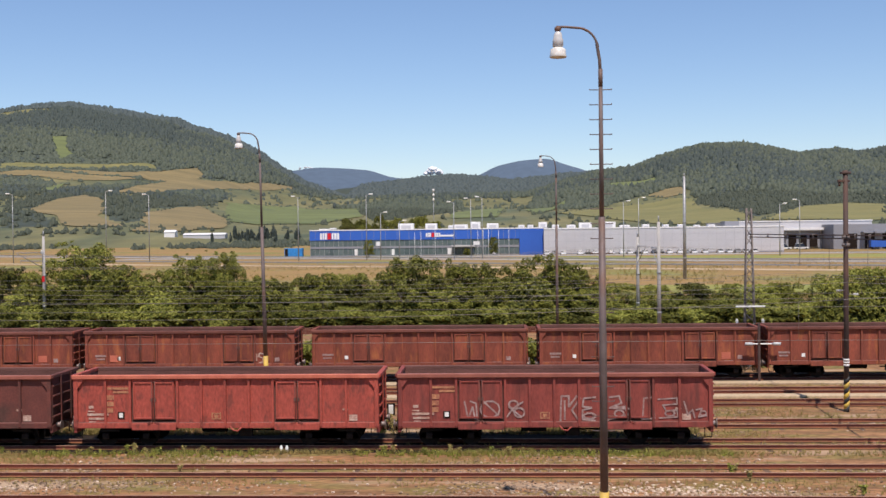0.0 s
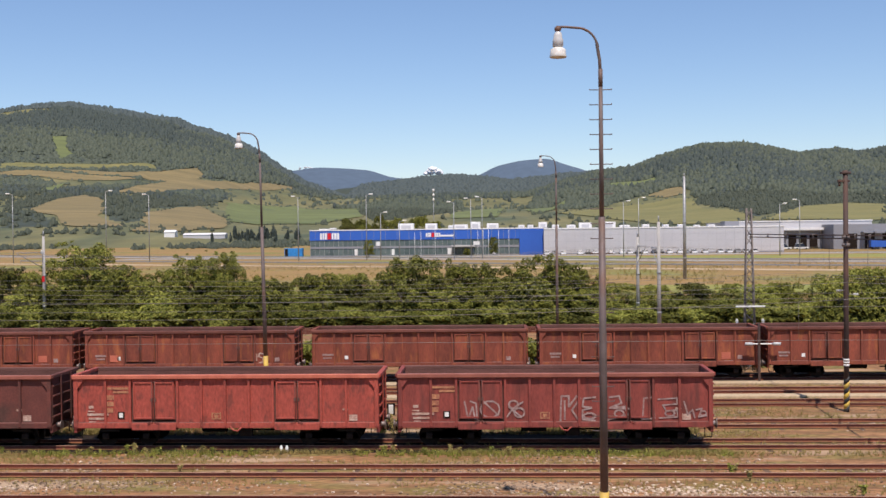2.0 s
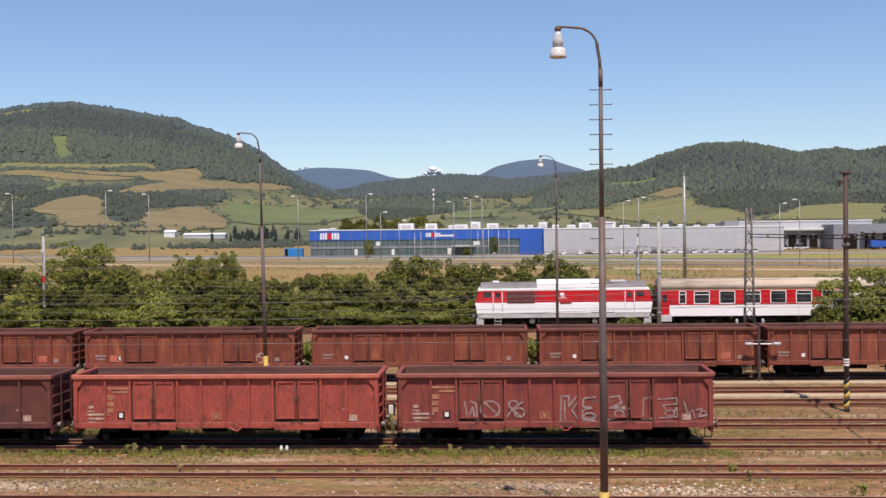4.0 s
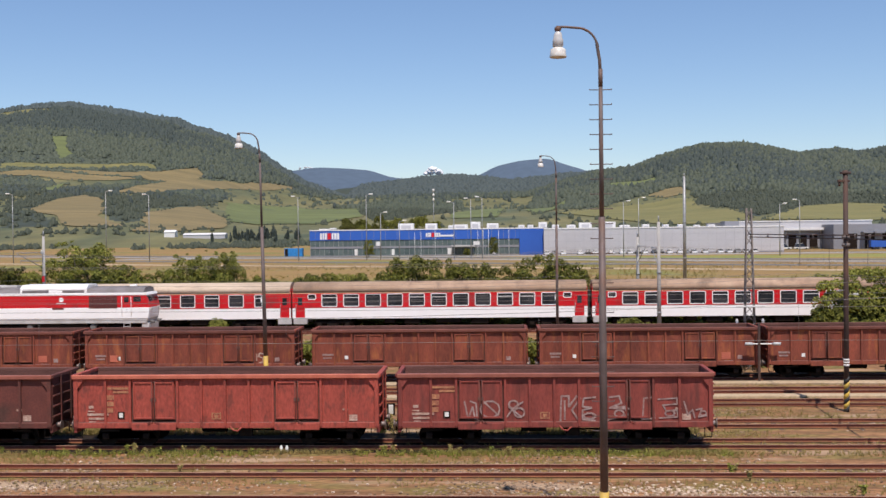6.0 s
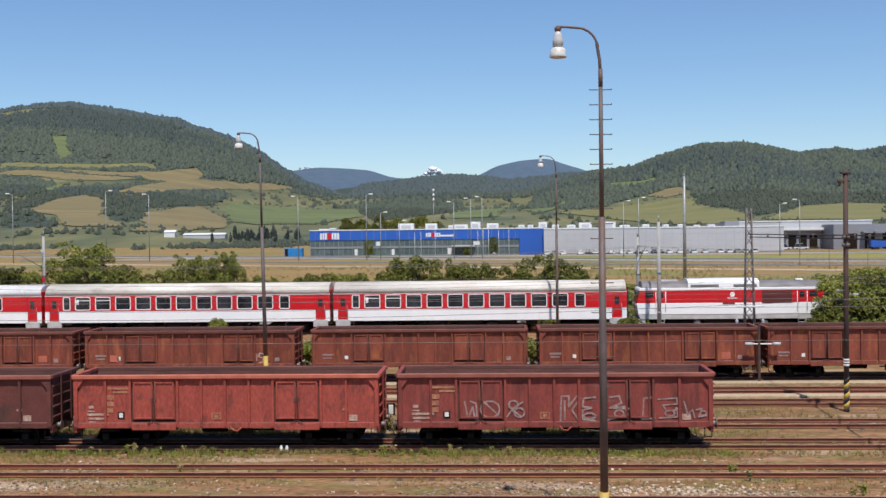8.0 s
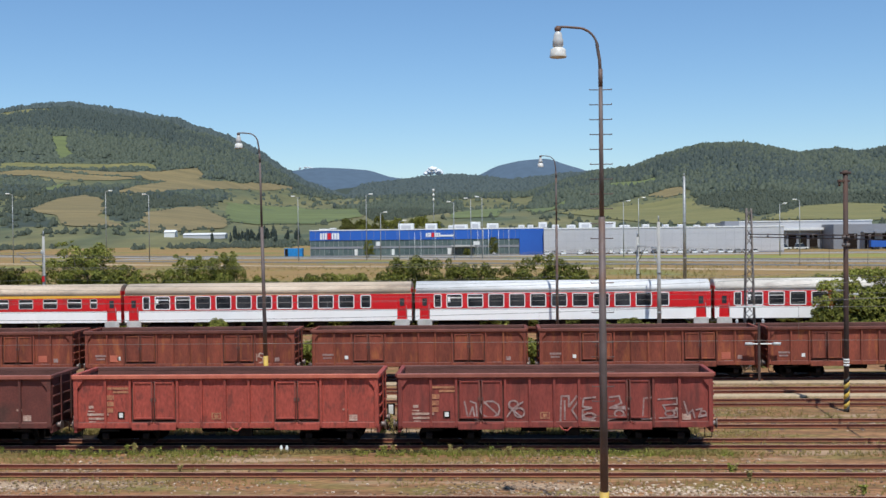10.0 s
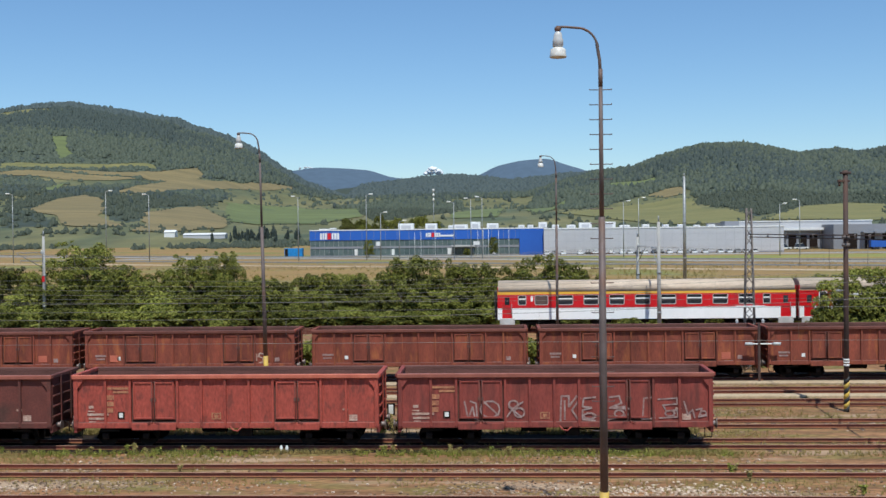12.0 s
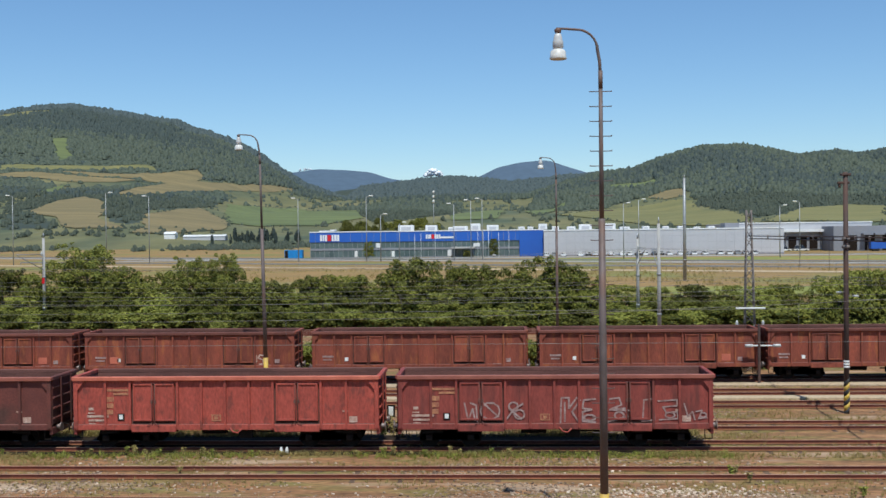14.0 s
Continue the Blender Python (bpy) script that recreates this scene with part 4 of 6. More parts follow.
def coach(length, windows, doors, roof, red, band, label, plated=()):
    """A four-axle passenger coach, rail top at z = 0; windows: (x, width, height, bar)."""
    c = thing("passenger_coach", pose(0, 0, 0), label, "passenger coach", "coaches of the passing trains")
    HW, HL = 1.41, length / 2
    head = 3.0 if band is M_yellow_band else 3.16
    windows = [(x, w, h + head - 3.0 if h > 0.5 else h, bar) for x, w, h, bar in windows]
    Z = (0.98, 1.96, head + 0.08, 3.3, 4.2)
    gaps = sorted([(x - w / 2, x + w / 2) for x, w, h, _ in windows])
    door_w = 0.84
    part("floor_pan", boxed(-HL + 0.05, HL - 0.05, -HW + 0.06, HW - 0.06, Z[0] - 0.06, Z[0] + 0.1), M_under, c)
    cut = sorted(doors)
    for s in (-1, 1):
        y0, y1 = s * (HW - 0.06), s * HW
        low = B()
        edges = [-HL] + [v for d in cut for v in (d - door_w / 2, d + door_w / 2)] + [HL]
        for a, b in zip(edges[::2], edges[1::2]):
            box(low, a, b, *sorted((y0, y1)), Z[0], Z[1], bevel=0.01)
        part("lower_side", low, M_train_white, c, "white lower side panels")
        up = B()
        sill = 2.04
        box(up, -HL, HL, *sorted((y0, y1 + s * 0.002)), head, Z[2])
        for a, b in zip(edges[::2], edges[1::2]):
            box(up, a, b, *sorted((y0, y1 + s * 0.002)), Z[1], sill)
        stops = sorted(gaps + [(d - door_w / 2, d + door_w / 2) for d in cut])
        left = -HL
        for a, b in stops + [(HL, HL)]:
            if a > left:
                box(up, left, a, *sorted((y0, y1 + s * 0.002)), sill, head)
            left = b
        for x, w, h, _ in windows:
            if h < head - sill - 0.02:
                box(up, x - w / 2, x + w / 2, *sorted((y0, y1 + s * 0.002)), sill, head - h)
        part("upper_side", up, red, c, "red window band")
        part("waist_line", boxed(-HL, HL, *sorted((y1 - s * 0.02, y1 + s * 0.008)), Z[1] - 0.02, Z[1] + 0.035), M_train_red_old, c)
        part("eave_band", boxed(-HL, HL, *sorted((y0, y1 + s * 0.004)), Z[2], Z[3] + 0.02), band, c, "pale band under the roof")
        for x, w, h, bar in windows:
            z0 = head - h
            pane = part("window", boxed(x - w / 2, x + w / 2, *sorted((y1 - s * 0.05, y1 - s * 0.035)), z0, head), M_brown_glass if x in plated else M_glass, c)
            bm = B()
            ring(bm, x - w / 2 - 0.02, x + w / 2 + 0.02, z0 - 0.02, head + 0.02, 0.07 if bar != 2 else 0.05, y1 - s * 0.03, y1 + s * 0.025)
            part("window_frame", bm, M_frame_grey if bar == 2 else M_train_white, pane)
            if bar and x not in plated and (bar == 2 or math.sin(x * 7.3 + length) > -0.2):
                zz = z0 + h * (0.70 if bar == 1 else 0.56)
                part("transom", boxed(x - w / 2 + 0.05, x + w / 2 - 0.05, *sorted((y1 - s * 0.034, y1 + s * 0.012)), zz, zz + (0.06 if bar == 1 else 0.1)), M_train_white, pane)
        for d in cut:
            door = part("door", boxed(d - door_w / 2 + 0.01, d + door_w / 2 - 0.01, *sorted((y0 - s * 0.02, y1 - s * 0.03)), 1.1, head), red, c)
            part("door_window", boxed(d - 0.2, d + 0.2, *sorted((y1 - s * 0.03, y1 - s * 0.022)), 2.2, 2.85), M_glass, door)
            bm = B()
            rod(bm, (d + 0.36, y1 + s * 0.03, 1.45), (d + 0.36, y1 + s * 0.03, 2.3), 0.02)
            part("door_rail", bm, M_galv, door)
            part("step_box", boxed(d - 0.62, d + 0.62, *sorted((y0 - s * 0.1, y1 + s * 0.01)), 0.5, 1.1, bevel=0.03), M_train_grey, c)
        # class figure by the door, as a plain mark
        part("class_mark", boxed(cut[0] + 1.95, cut[0] + 2.15, *sorted((y1, y1 + s * 0.008)), 2.5, 2.95), M_train_white, c)
    prof = arch(Z[3], Z[4], HW + 0.02)
    bm = prism(B(), prof, -HL + 0.06, HL - 0.06, True)
    roof_ob = part("roof", bm, roof, c, "dusty curved roof")
    for a in (-HL + 1.3, -HL + 2.2, HL - 1.3, HL - 2.2):
        part("roof_vent", boxed(a - 0.18, a + 0.18, -0.75, -0.4, Z[4] - 0.35, Z[4] - 0.12, bevel=0.03), M_train_grey, roof_ob)
    for k in (-1, 1):
        end = part("end_wall", boxed(*sorted((k * (HL - 0.1), k * HL)), -HW + 0.06, HW - 0.06, Z[0], Z[3] + 0.35, bevel=0.02), red, c)
        part("gangway", boxed(*sorted((k * HL, k * (HL + 0.26))), -0.55, 0.55, 1.1, 3.3, bevel=0.08), M_black, end)
        for yy in (-0.875, 0.875):
            bm = B()
            rod(bm, (k * HL, yy, 1.0), (k * (HL + 0.2), yy, 1.0), 0.12, n=10)
            part("buffer", bm, M_black, end)
        bogie(c, k * (HL - 3.6))
    for a, w, h in ((-3.6, 1.6, 0.5), (-0.8, 2.2, 0.42), (2.4, 1.4, 0.5), (4.4, 0.9, 0.4)):
        part("equipment_box", boxed(a - w / 2, a + w / 2, -1.2, 1.2, Z[0] - h, Z[0] - 0.05, bevel=0.04), M_under, c)
    return c


M_loco_roof = mat("sooty_loco_roof", (0.22, 0.20, 0.20), (0.16, 0.145, 0.14), 1.0, 0.6, bump=0.03, fine=8, grain=0.15)


def diesel_locomotive(label):
    """A six-window-cab diesel locomotive, 16 m, front towards +x, rail top at z = 0."""
    c = thing("diesel_locomotive", pose(0, 0, 0), label, "locomotive", "locomotives of the passing trains")
    HW, HL = 1.45, 7.75

    def slab(z0, z1, in0, in1, half=HW):
        bm = B()
        lo = [bm.verts.new((x, y, z0)) for x, y in ((-HL + in0, -half), (HL - in0, -half), (HL - in0, half), (-HL + in0, half))]
        hi = [bm.verts.new((x, y, z1)) for x, y in ((-HL + in1, -half), (HL - in1, -half), (HL - in1, half), (-HL + in1, half))]
        bm.faces.new(lo[::-1]), bm.faces.new(hi)
        for i in range(4):
            bm.faces.new((lo[i], lo[(i + 1) % 4], hi[(i + 1) % 4], hi[i]))
        bmesh.ops.bevel(bm, geom=list(bm.edges), offset=0.03, segments=1, affect="EDGES")
        return bm

    part("frame_skirt", slab(0.92, 1.32, 0.3, 0.15, HW - 0.03), M_train_grey, c, "dusty grey lower skirt")
    part("lower_side", slab(1.32, 2.26, 0.15, 0.0), M_train_white, c, "white lower body")
    part("upper_side", slab(2.26, 3.3, 0.0, 0.3, HW - 0.01), M_train_red, c, "bright red body band")
    part("eave_band", slab(3.3, 3.52, 0.2, 0.3, HW + 0.01), M_train_white, c, "white band under the roof")
    bm = prism(B(), [(-HW + 0.02, 3.52), (-HW + 0.3, 3.85), (-0.5, 4.02), (0.5, 4.02), (HW - 0.3, 3.85), (HW - 0.02, 3.52)], -HL + 0.5, HL - 0.5)
    roof = part("roof", bm, M_loco_roof, c, "dark sooty roof")
    bm = prism(B(), [(-1.4, 3.52), (-1.38, 3.94), (-0.95, 4.22), (0.95, 4.22), (1.38, 3.94), (1.4, 3.52)], -3.5, 2.3)
    part("engine_hood", bm, M_train_white, roof, "white raised roof hood")
    for a, b in ((-3.3, -1.0), (0.2, 2.1)):
        part("hood_louvre", boxed(a, b, -1.43, -1.39, 3.56, 3.78), M_loco_roof, roof)
    part("exhaust", boxed(-5.6, -4.2, -0.5, 0.5, 3.95, 4.15, bevel=0.05), M_train_grey, roof)
    part("horn", boxed(5.6, 6.2, -0.2, 0.2, 3.96, 4.15, bevel=0.05), M_train_white, roof)
    for s in (-1, 1):
        y = s * HW
        g = part("grille", boxed(2.5, 4.95, *sorted((y - s * 0.03, y + s * 0.012)), 2.2, 3.26), M_grille, c, "brown radiator grille")
        for i in range(9):
            part("slat", boxed(2.55, 4.9, *sorted((y + s * 0.012, y + s * 0.03)), 2.28 + i * 0.1, 2.33 + i * 0.1), M_grille, g)
        part("vent", boxed(-0.7, 0.3, *sorted((y, y + s * 0.012)), 2.12, 2.28), M_grille, c)
        part("emblem", turned(B(), [(0.2, 0), (0.2, 0.012)], n=16), M_train_white, c, "plain white round emblem").matrix_basis = pose(0.1, y - s * 0.002, 2.95, 90 * -s if s > 0 else 90, 0, 0)
        part("emblem_bar", boxed(-0.3, 0.5, *sorted((y, y + s * 0.014)), 2.62, 2.68), M_train_white, c)
        for k in (-1, 1):
            part("cab_window", boxed(*sorted((k * 6.35, k * 7.0)), *sorted((y - s * 0.03, y + s * 0.006)), 2.76, 3.2), M_glass, c)
            d = part("cab_door", boxed(*sorted((k * 5.45, k * 6.05)), *sorted((y - s * 0.03, y + s * 0.004)), 2.28, 3.27), M_train_red, c)
            part("door_window", boxed(*sorted((k * 5.55, k * 5.95)), *sorted((y, y + s * 0.008)), 2.7, 3.15), M_glass, d)
            for xx in (5.36, 6.16):
                bm = B()
                rod(bm, (k * xx, y + s * 0.05, 1.6), (k * xx, y + s * 0.05, 3.2), 0.028)
                part("grab_rail", bm, M_train_white, c, "white grab rail")
            bm = B()
            for z in (0.35, 0.62, 0.9):
                box(bm, *sorted((k * 5.45, k * 6.05)), *sorted((y - s * 0.2, y)), z, z + 0.04)
            for xx in (5.45, 6.01):
                box(bm, *sorted((k * xx, k * (xx + 0.04))), *sorted((y - s * 0.2, y - s * 0.02)), 0.3, 1.2)
            part("cab_steps", bm, M_train_grey, c)
    for k in (-1, 1):
        bm = B()
        for yy in (-0.62, 0.62):
            box(bm, *sorted((k * (HL - 0.26), k * (HL - 0.12))), yy - 0.5, yy + 0.5, 2.74, 3.22, bevel=0.03)
        part("windscreen", bm, M_glass, c)
        for yy in (-0.95, 0.95):
            bm = B()
            rod(bm, (k * (HL - 0.02), yy, 2.1), (k * (HL + 0.06), yy, 2.1), 0.12, n=12)
            part("headlight", bm, M_porcelain, c)
            bm = B()
            rod(bm, (k * (HL - 0.15), yy * 0.92, 1.02), (k * (HL + 0.25), yy * 0.92, 1.02), 0.13, n=10)
            part("buffer", bm, M_tank, c)
        bm = B()
        box(bm, *sorted((k * (HL - 0.75), k * (HL - 0.1))), -1.35, 1.35, 0.3, 0.95, bevel=0.06)
        part("snow_plough", bm, M_train_grey, c, "dusty grey snow plough")
        bogie(c, k * 4.7, 2.4, material=M_under)
    part("fuel_tank", boxed(-2.3, 2.3, -1.25, 1.25, 0.35, 0.92, bevel=0.12), M_under, c)
    for a in (-2.75, 2.75):
        bm = B()
        rod(bm, (a, -1.3, 0.62), (a, 1.3, 0.62), 0.24, n=14)
        part("air_tank", bm, M_tank, c)
    return c


def row_of(x0, step, n, w, h, bar):
    return [(round(x0 + step * i, 3), w, h, bar) for i in range(n)]


def build_trains():
    W10 = row_of(-8.95, 1.745, 10, 1.3, 0.94, 1)
    second = W10 + [(-10.35, 0.62, 0.94, 1), (8.4, 0.85, 0.94, 1)]
    first = row_of(-6.6, 2.12, 8, 1.22, 0.80, 2) + [(-10.2, 0.66, 0.8, 2), (-8.6, 1.1, 0.8, 2), (9.9, 0.6, 0.8, 2)]
    longer = row_of(-9.72, 1.945, 11, 1.38, 0.94, 1) + [(-11.3, 0.72, 0.46, 0), (11.3, 0.72, 0.46, 0)]
    saloon = row_of(-7.09, 2.19, 8, 1.34, 0.95, 1) + [(-9.1, 0.7, 0.95, 1), (9.9, 0.6, 0.95, 1)]
    d24, d26 = (-11.45, 11.45), (-12.35, 12.35)
    east = [(diesel_locomotive("red and white diesel locomotive pulling coaches eastward"), -207.2)]
    for i, (kind, roof, band) in enumerate(((second, M_roof_cream, M_train_white), (second, M_roof_cream, M_train_white), (second, M_roof_white, M_train_white), (second, M_roof_sand, M_cream), (first, M_roof_sand, M_yellow_band))):
        lab = "red and white coach with yellow first class band" if kind is first else "red and white passenger coach with %s roof" % ("a clean white" if roof is M_roof_white else "a streaked cream" if roof is M_roof_cream else "a dusty sand-coloured")
        plated = (-8.6,) if kind is first else ()
        red = M_train_red
        east.append((coach(24.5, kind, d24, roof, red, band, lab, plated), -228.0 - 24.8 * i))
    west = [(diesel_locomotive("red and white diesel locomotive pulling coaches westward"), -37.0)]
    for kind, ln, d, roof, band, red, x in ((saloon, 24.0, d24, M_roof_sand, M_cream, M_train_red, -16.75), (longer, 26.1, d26, M_roof_tan, M_cream, M_train_red, 8.45),
                                            (longer, 26.1, d26, M_roof_tan, M_cream, M_train_red, 34.95), (second, 24.5, d24, M_roof_tan, M_cream, M_train_red_old, 60.9)):
        lab = "worn red and white coach with a sooty tan roof" if red is M_train_red_old else "red and white coach with a dusty sand-coloured roof" if roof is M_roof_sand else "long red and white coach with a sooty tan roof"
        west.append((coach(ln, kind, d, roof, red, band, lab), x))
    return east, west


EAST, WEST = build_trains()


# ---- poles, masts and wires ----
def lamp_post(x, y, rungs, foot, label):
    """A tall tubular yard lamp with a swan neck to -x and an enamel bell."""
    p = thing("yard_lamp_post", pose(x, y, 0), label, "lamp post", "yard lamp posts")
    part("base_sleeve", rod(B(), (0, 0, 0), (0, 0, foot), 0.14, n=14), M_yellow, p, "yellow painted foot")
    part("lower_tube", rod(B(), (0, 0, foot), (0, 0, 9.9), 0.122, 0.098, n=14), M_pole_rust, p)
    part("upper_tube", rod(B(), (0, 0, 9.9), (0, 0, 13.75), 0.068, 0.06, n=14), M_pole_rust, p)
    part("collar", rod(B(), (0, 0, 13.75), (0, 0, 14.27), 0.066, n=14), M_pole_rust, p)
    pts = [(0, 0, 13.8), (-0.02, 0, 14.4), (-0.08, 0, 14.75)]
    for k in range(1, 9):
        a = math.pi / 2 * k / 8
        pts.append((-0.08 - 0.62 * (1 - math.cos(a)), 0, 14.75 + 0.62 * math.sin(a)))
    pts += [(-1.0, 0, 15.4), (-1.28, 0, 15.41)]
    part("swan_neck", tube(B(), pts, [0.05] * 4 + [0.036] * (len(pts) - 4), 10), M_pole_rust, p)
    lamp = part("lantern", turned(B(), [(0.06, 0.0), (0.1, -0.05), (0.13, -0.14), (0.13, -0.2), (0.16, -0.26), (0.16, -0.44), (0.13, -0.46)], (-1.24, 0, 15.28), 16), M_porcelain, p, "grey white ribbed lantern neck")
    part("shade", turned(B(), [(0.11, -0.46), (0.17, -0.5), (0.225, -0.54), (0.235, -0.68), (0.255, -0.76), (0.24, -0.78), (0.2, -0.72)], (-1.24, 0, 15.28), 18), M_lamp_white, lamp, "white enamel bell shade")
    part("clamp", turned(B(), [(0.07, 0.0), (0.1, 0.04), (0.1, 0.12), (0.06, 0.15)], (-1.24, 0, 15.27), 12), M_pole_rust, lamp)
    for o in p.children:
        if o.name.split(".")[0] in ("swan_neck", "lantern"):
            o.location.z = 0.13
    if rungs:
        for i in range(rungs):
            z = 13.66 - 0.44 * i
            bm = rod(B(), (-0.32, 0.02, z), (0.32, 0.02, z), 0.014, n=6)
            for s in (-1, 1):
                rod(bm, (s * 0.32, 0.02, z - 0.012), (s * 0.32, 0.02, z + 0.03), 0.013, n=6)
            part("climbing_rung", bm, M_pole_rust, p)
    return p


def concrete_mast(x, y, h, label, arm=0, r=0.14, base=MAIN, reach=4.35):
    m = thing("catenary_mast", pose(x, y, base), label, "mast", "catenary masts")
    part("shaft", rod(B(), (0, 0, 0), (0, 0, h), r * 1.25, r * 0.85, n=12), M_galv if r > 0.2 else M_concrete_pole, m)
    for z in (h * 0.2, h * 0.55):
        part("band", rod(B(), (0, 0, z), (0, 0, z + 0.16), r * 1.35, n=12), M_galv, m)
    part("cap", rod(B(), (0, 0, h), (0, 0, h + 0.5), r * 0.4, n=8), M_galv, m)
    if arm:
        bm = tube(B(), [(0, 0, 7.0), (0, arm * 1.5, 7.05), (0, arm * reach, 7.1)], 0.035)
        rod(bm, (0, 0, 5.5), (0, arm * (reach - 0.3), 7.0), 0.035)
        part("cantilever", bm, M_galv, m)
        part("insulator", turned(B(), [(0.04, 0)] + [(0.06 + 0.05 * (i % 2), 0.06 * i) for i in range(1, 7)] + [(0.04, 0.45)], (0, arm * 0.5, 6.85), 10), M_porcelain, m)
    return m


def lattice(bm, p, q, w0, w1, d0, d1, bays, r=0.035):
    """A four-legged lattice from p to q, tapering from w0 x d0 to w1 x d1."""
    p, q = Vector(p), Vector(q)
    way = (q - p).normalized()
    a = Vector((1, 0, 0)) if abs(way.x) < 0.5 else Vector((0, 1, 0))
    b = way.cross(a).normalized()

    def corner(t, i):
        w, d = w0 + (w1 - w0) * t, d0 + (d1 - d0) * t
        return p.lerp(q, t) + a * (w / 2 * (1, 1, -1, -1)[i]) + b * (d / 2 * (1, -1, -1, 1)[i])

    for i in range(4):
        rod(bm, corner(0, i), corner(1, i), r * 1.4, n=4)
    for k in range(bays):
        for i in range(4):
            j = (i + 1) % 4
            u, v = (i, j) if k % 2 else (j, i)
            rod(bm, corner(k / bays, u), corner((k + 1) / bays, v), r, n=4)
    return bm


def catenary(x0, span, n, y, z, low, r, label):
    """Messenger wire in spans from x0, contact wire below it, and droppers between."""
    t = thing("overhead_line", pose(0, y, 0), label, "overhead line", "overhead lines along the tracks")
    pts = []
    for i in range(12 * n + 1):
        k = (i / 12) % 1.0
        pts.append((x0 + span * i / 12, 0, z - 0.75 * 4 * k * (1 - k)))
    part("messenger_wire", tube(B(), pts, r, 5), M_wire, t)
    part("contact_wire", tube(B(), [(x0, 0, low), (x0 + span * n / 2, 0, low), (x0 + span * n, 0, low)], r, 5), M_wire, t)
    for i in range(1, 12 * n, 2):
        if abs(pts[i][0]) < 60:
            part("dropper", rod(B(), (pts[i][0], 0, low), pts[i], r * 0.6, n=4), M_wire, t)


def feeder(x0, span, n, y, z, r, label):
    pts = []
    for i in range(12 * n + 1):
        k = (i / 12) % 1.0
        pts.append((x0 + span * i / 12, y, z - 0.4 * 4 * k * (1 - k)))
    done("feeder_wire", tube(B(), pts, r, 5), M_wire, None, label, "overhead wire", "feeder wires on the masts")


def build_poles():
    lamp_post(2.95, 32.7, 24, 1.73, "tall brown steel lamp post with climbing rungs and white shade")
    l2 = lamp_post(-14.15, 64.7, 0, 2.2, "brown steel lamp post leaning slightly, with white shade")
    l2.rotation_euler = (0, radians(-0.9), 0)
    lamp_post(4.4, 89.3, 0, 1.0, "brown steel lamp post beside the main line")
    m = concrete_mast(-44.4, 104.0, 8.6, "pale concrete catenary mast beside the hedge", -1, reach=6.05)
    part("warning_plate", boxed(-0.14, 0.14, -0.22, -0.19, 4.2, 4.75, bevel=0.008), M_train_red, m, "small red warning plate")
    concrete_mast(12.7, 104.0, 7.9, "pale concrete catenary mast behind the main line", -1, reach=6.05)
    concrete_mast(12.5, 88.6, 9.2, "pale concrete catenary mast with cantilever", 1)
    concrete_mast(30.4, 185.0, 17.2, "tall concrete power pole in the meadow", 0, 0.25, 1.0)
    # steel pole with warning stripes
    p = thing("striped_pole", pose(17.6, 57.3, 0), "brown steel pole with yellow black striped foot", "pole")
    part("shaft", rod(B(), (0, 0, 0), (0, 0, 12.4), 0.135, 0.12, n=12), M_pole_dark, p)
    for i in range(7):
        bm = rod(B(), (0, 0, 0.25 * i), (0, 0, 0.25 * i + 0.25), 0.145, n=16)
        for v in bm.verts:
            v.co.z += v.co.x * 0.9
        part("stripe", bm, M_yellow if i % 2 else M_black, p)
    for i in range(3):
        part("white_band", rod(B(), (0, 0, 2.35 + 0.14 * i), (0, 0, 2.45 + 0.14 * i), 0.148, n=16), M_white_tag, p)
    bm = B()
    box(bm, -0.24, 0.24, -0.16, 0.16, 12.22, 12.34, bevel=0.02)
    box(bm, -0.4, 0.2, -0.1, 0.1, 11.8, 11.92, bevel=0.02)
    rod(bm, (-0.3, 0, 11.8), (-0.3, 0, 11.6), 0.06)
    part("pole_head", bm, M_pole_dark, p)
    for z in (8.5, 8.9):
        part("clamp", rod(B(), (0, 0, z), (0, 0, z + 0.16), 0.2, n=12), M_lattice, p)
    for s, z in ((-1, 6.25), (1, 6.05)):
        bm = rod(B(), (0, 0, z), (s * 0.45, -0.2, z), 0.02)
        br = part("bracket", bm, M_galv, p)
        part("insulator", rod(B(), (s * 0.3, -0.2, z), (s * 0.55, -0.2, z), 0.05, n=8), M_porcelain, br)
    # portal across the yard: two lattice legs and a lattice beam over the tracks
    g = thing("catenary_portal", pose(16.4, 0, 0), "rusty lattice steel portal and cross-span over the yard tracks", "catenary portal")
    for y in (74.0, 33.0):
        part("leg", lattice(B(), (0, y, 0), (0, y, 10.8), 0.78, 0.3, 0.5, 0.26, 17, 0.034), M_lattice, g)
    for z in (9.08, 8.9):                          # the cross-span, held by the striped pole half-way
        part("span_wire", tube(B(), [(0, 74.0, z), (1.2, 57.3, z), (0, 33.0, z)], 0.032, 6), M_pole_dark, g)
    for y in (70.0, 66.5, 62.0, 59.0, 55.5, 53.0):
        part("span_insulator", rod(B(), (1.2 * (74 - y) / 16.7 if y > 57.3 else 1.2 * (y - 33) / 24.3, y, 8.86), (1.2 * (74 - y) / 16.7 if y > 57.3 else 1.2 * (y - 33) / 24.3, y, 9.14), 0.05, n=8), M_lattice, g)
    arm = part("cross_arm", boxed(-1.0, 0.9, 73.4, 73.5, 4.25, 4.36, bevel=0.02), M_white_tag, g, "white insulated cross arm")
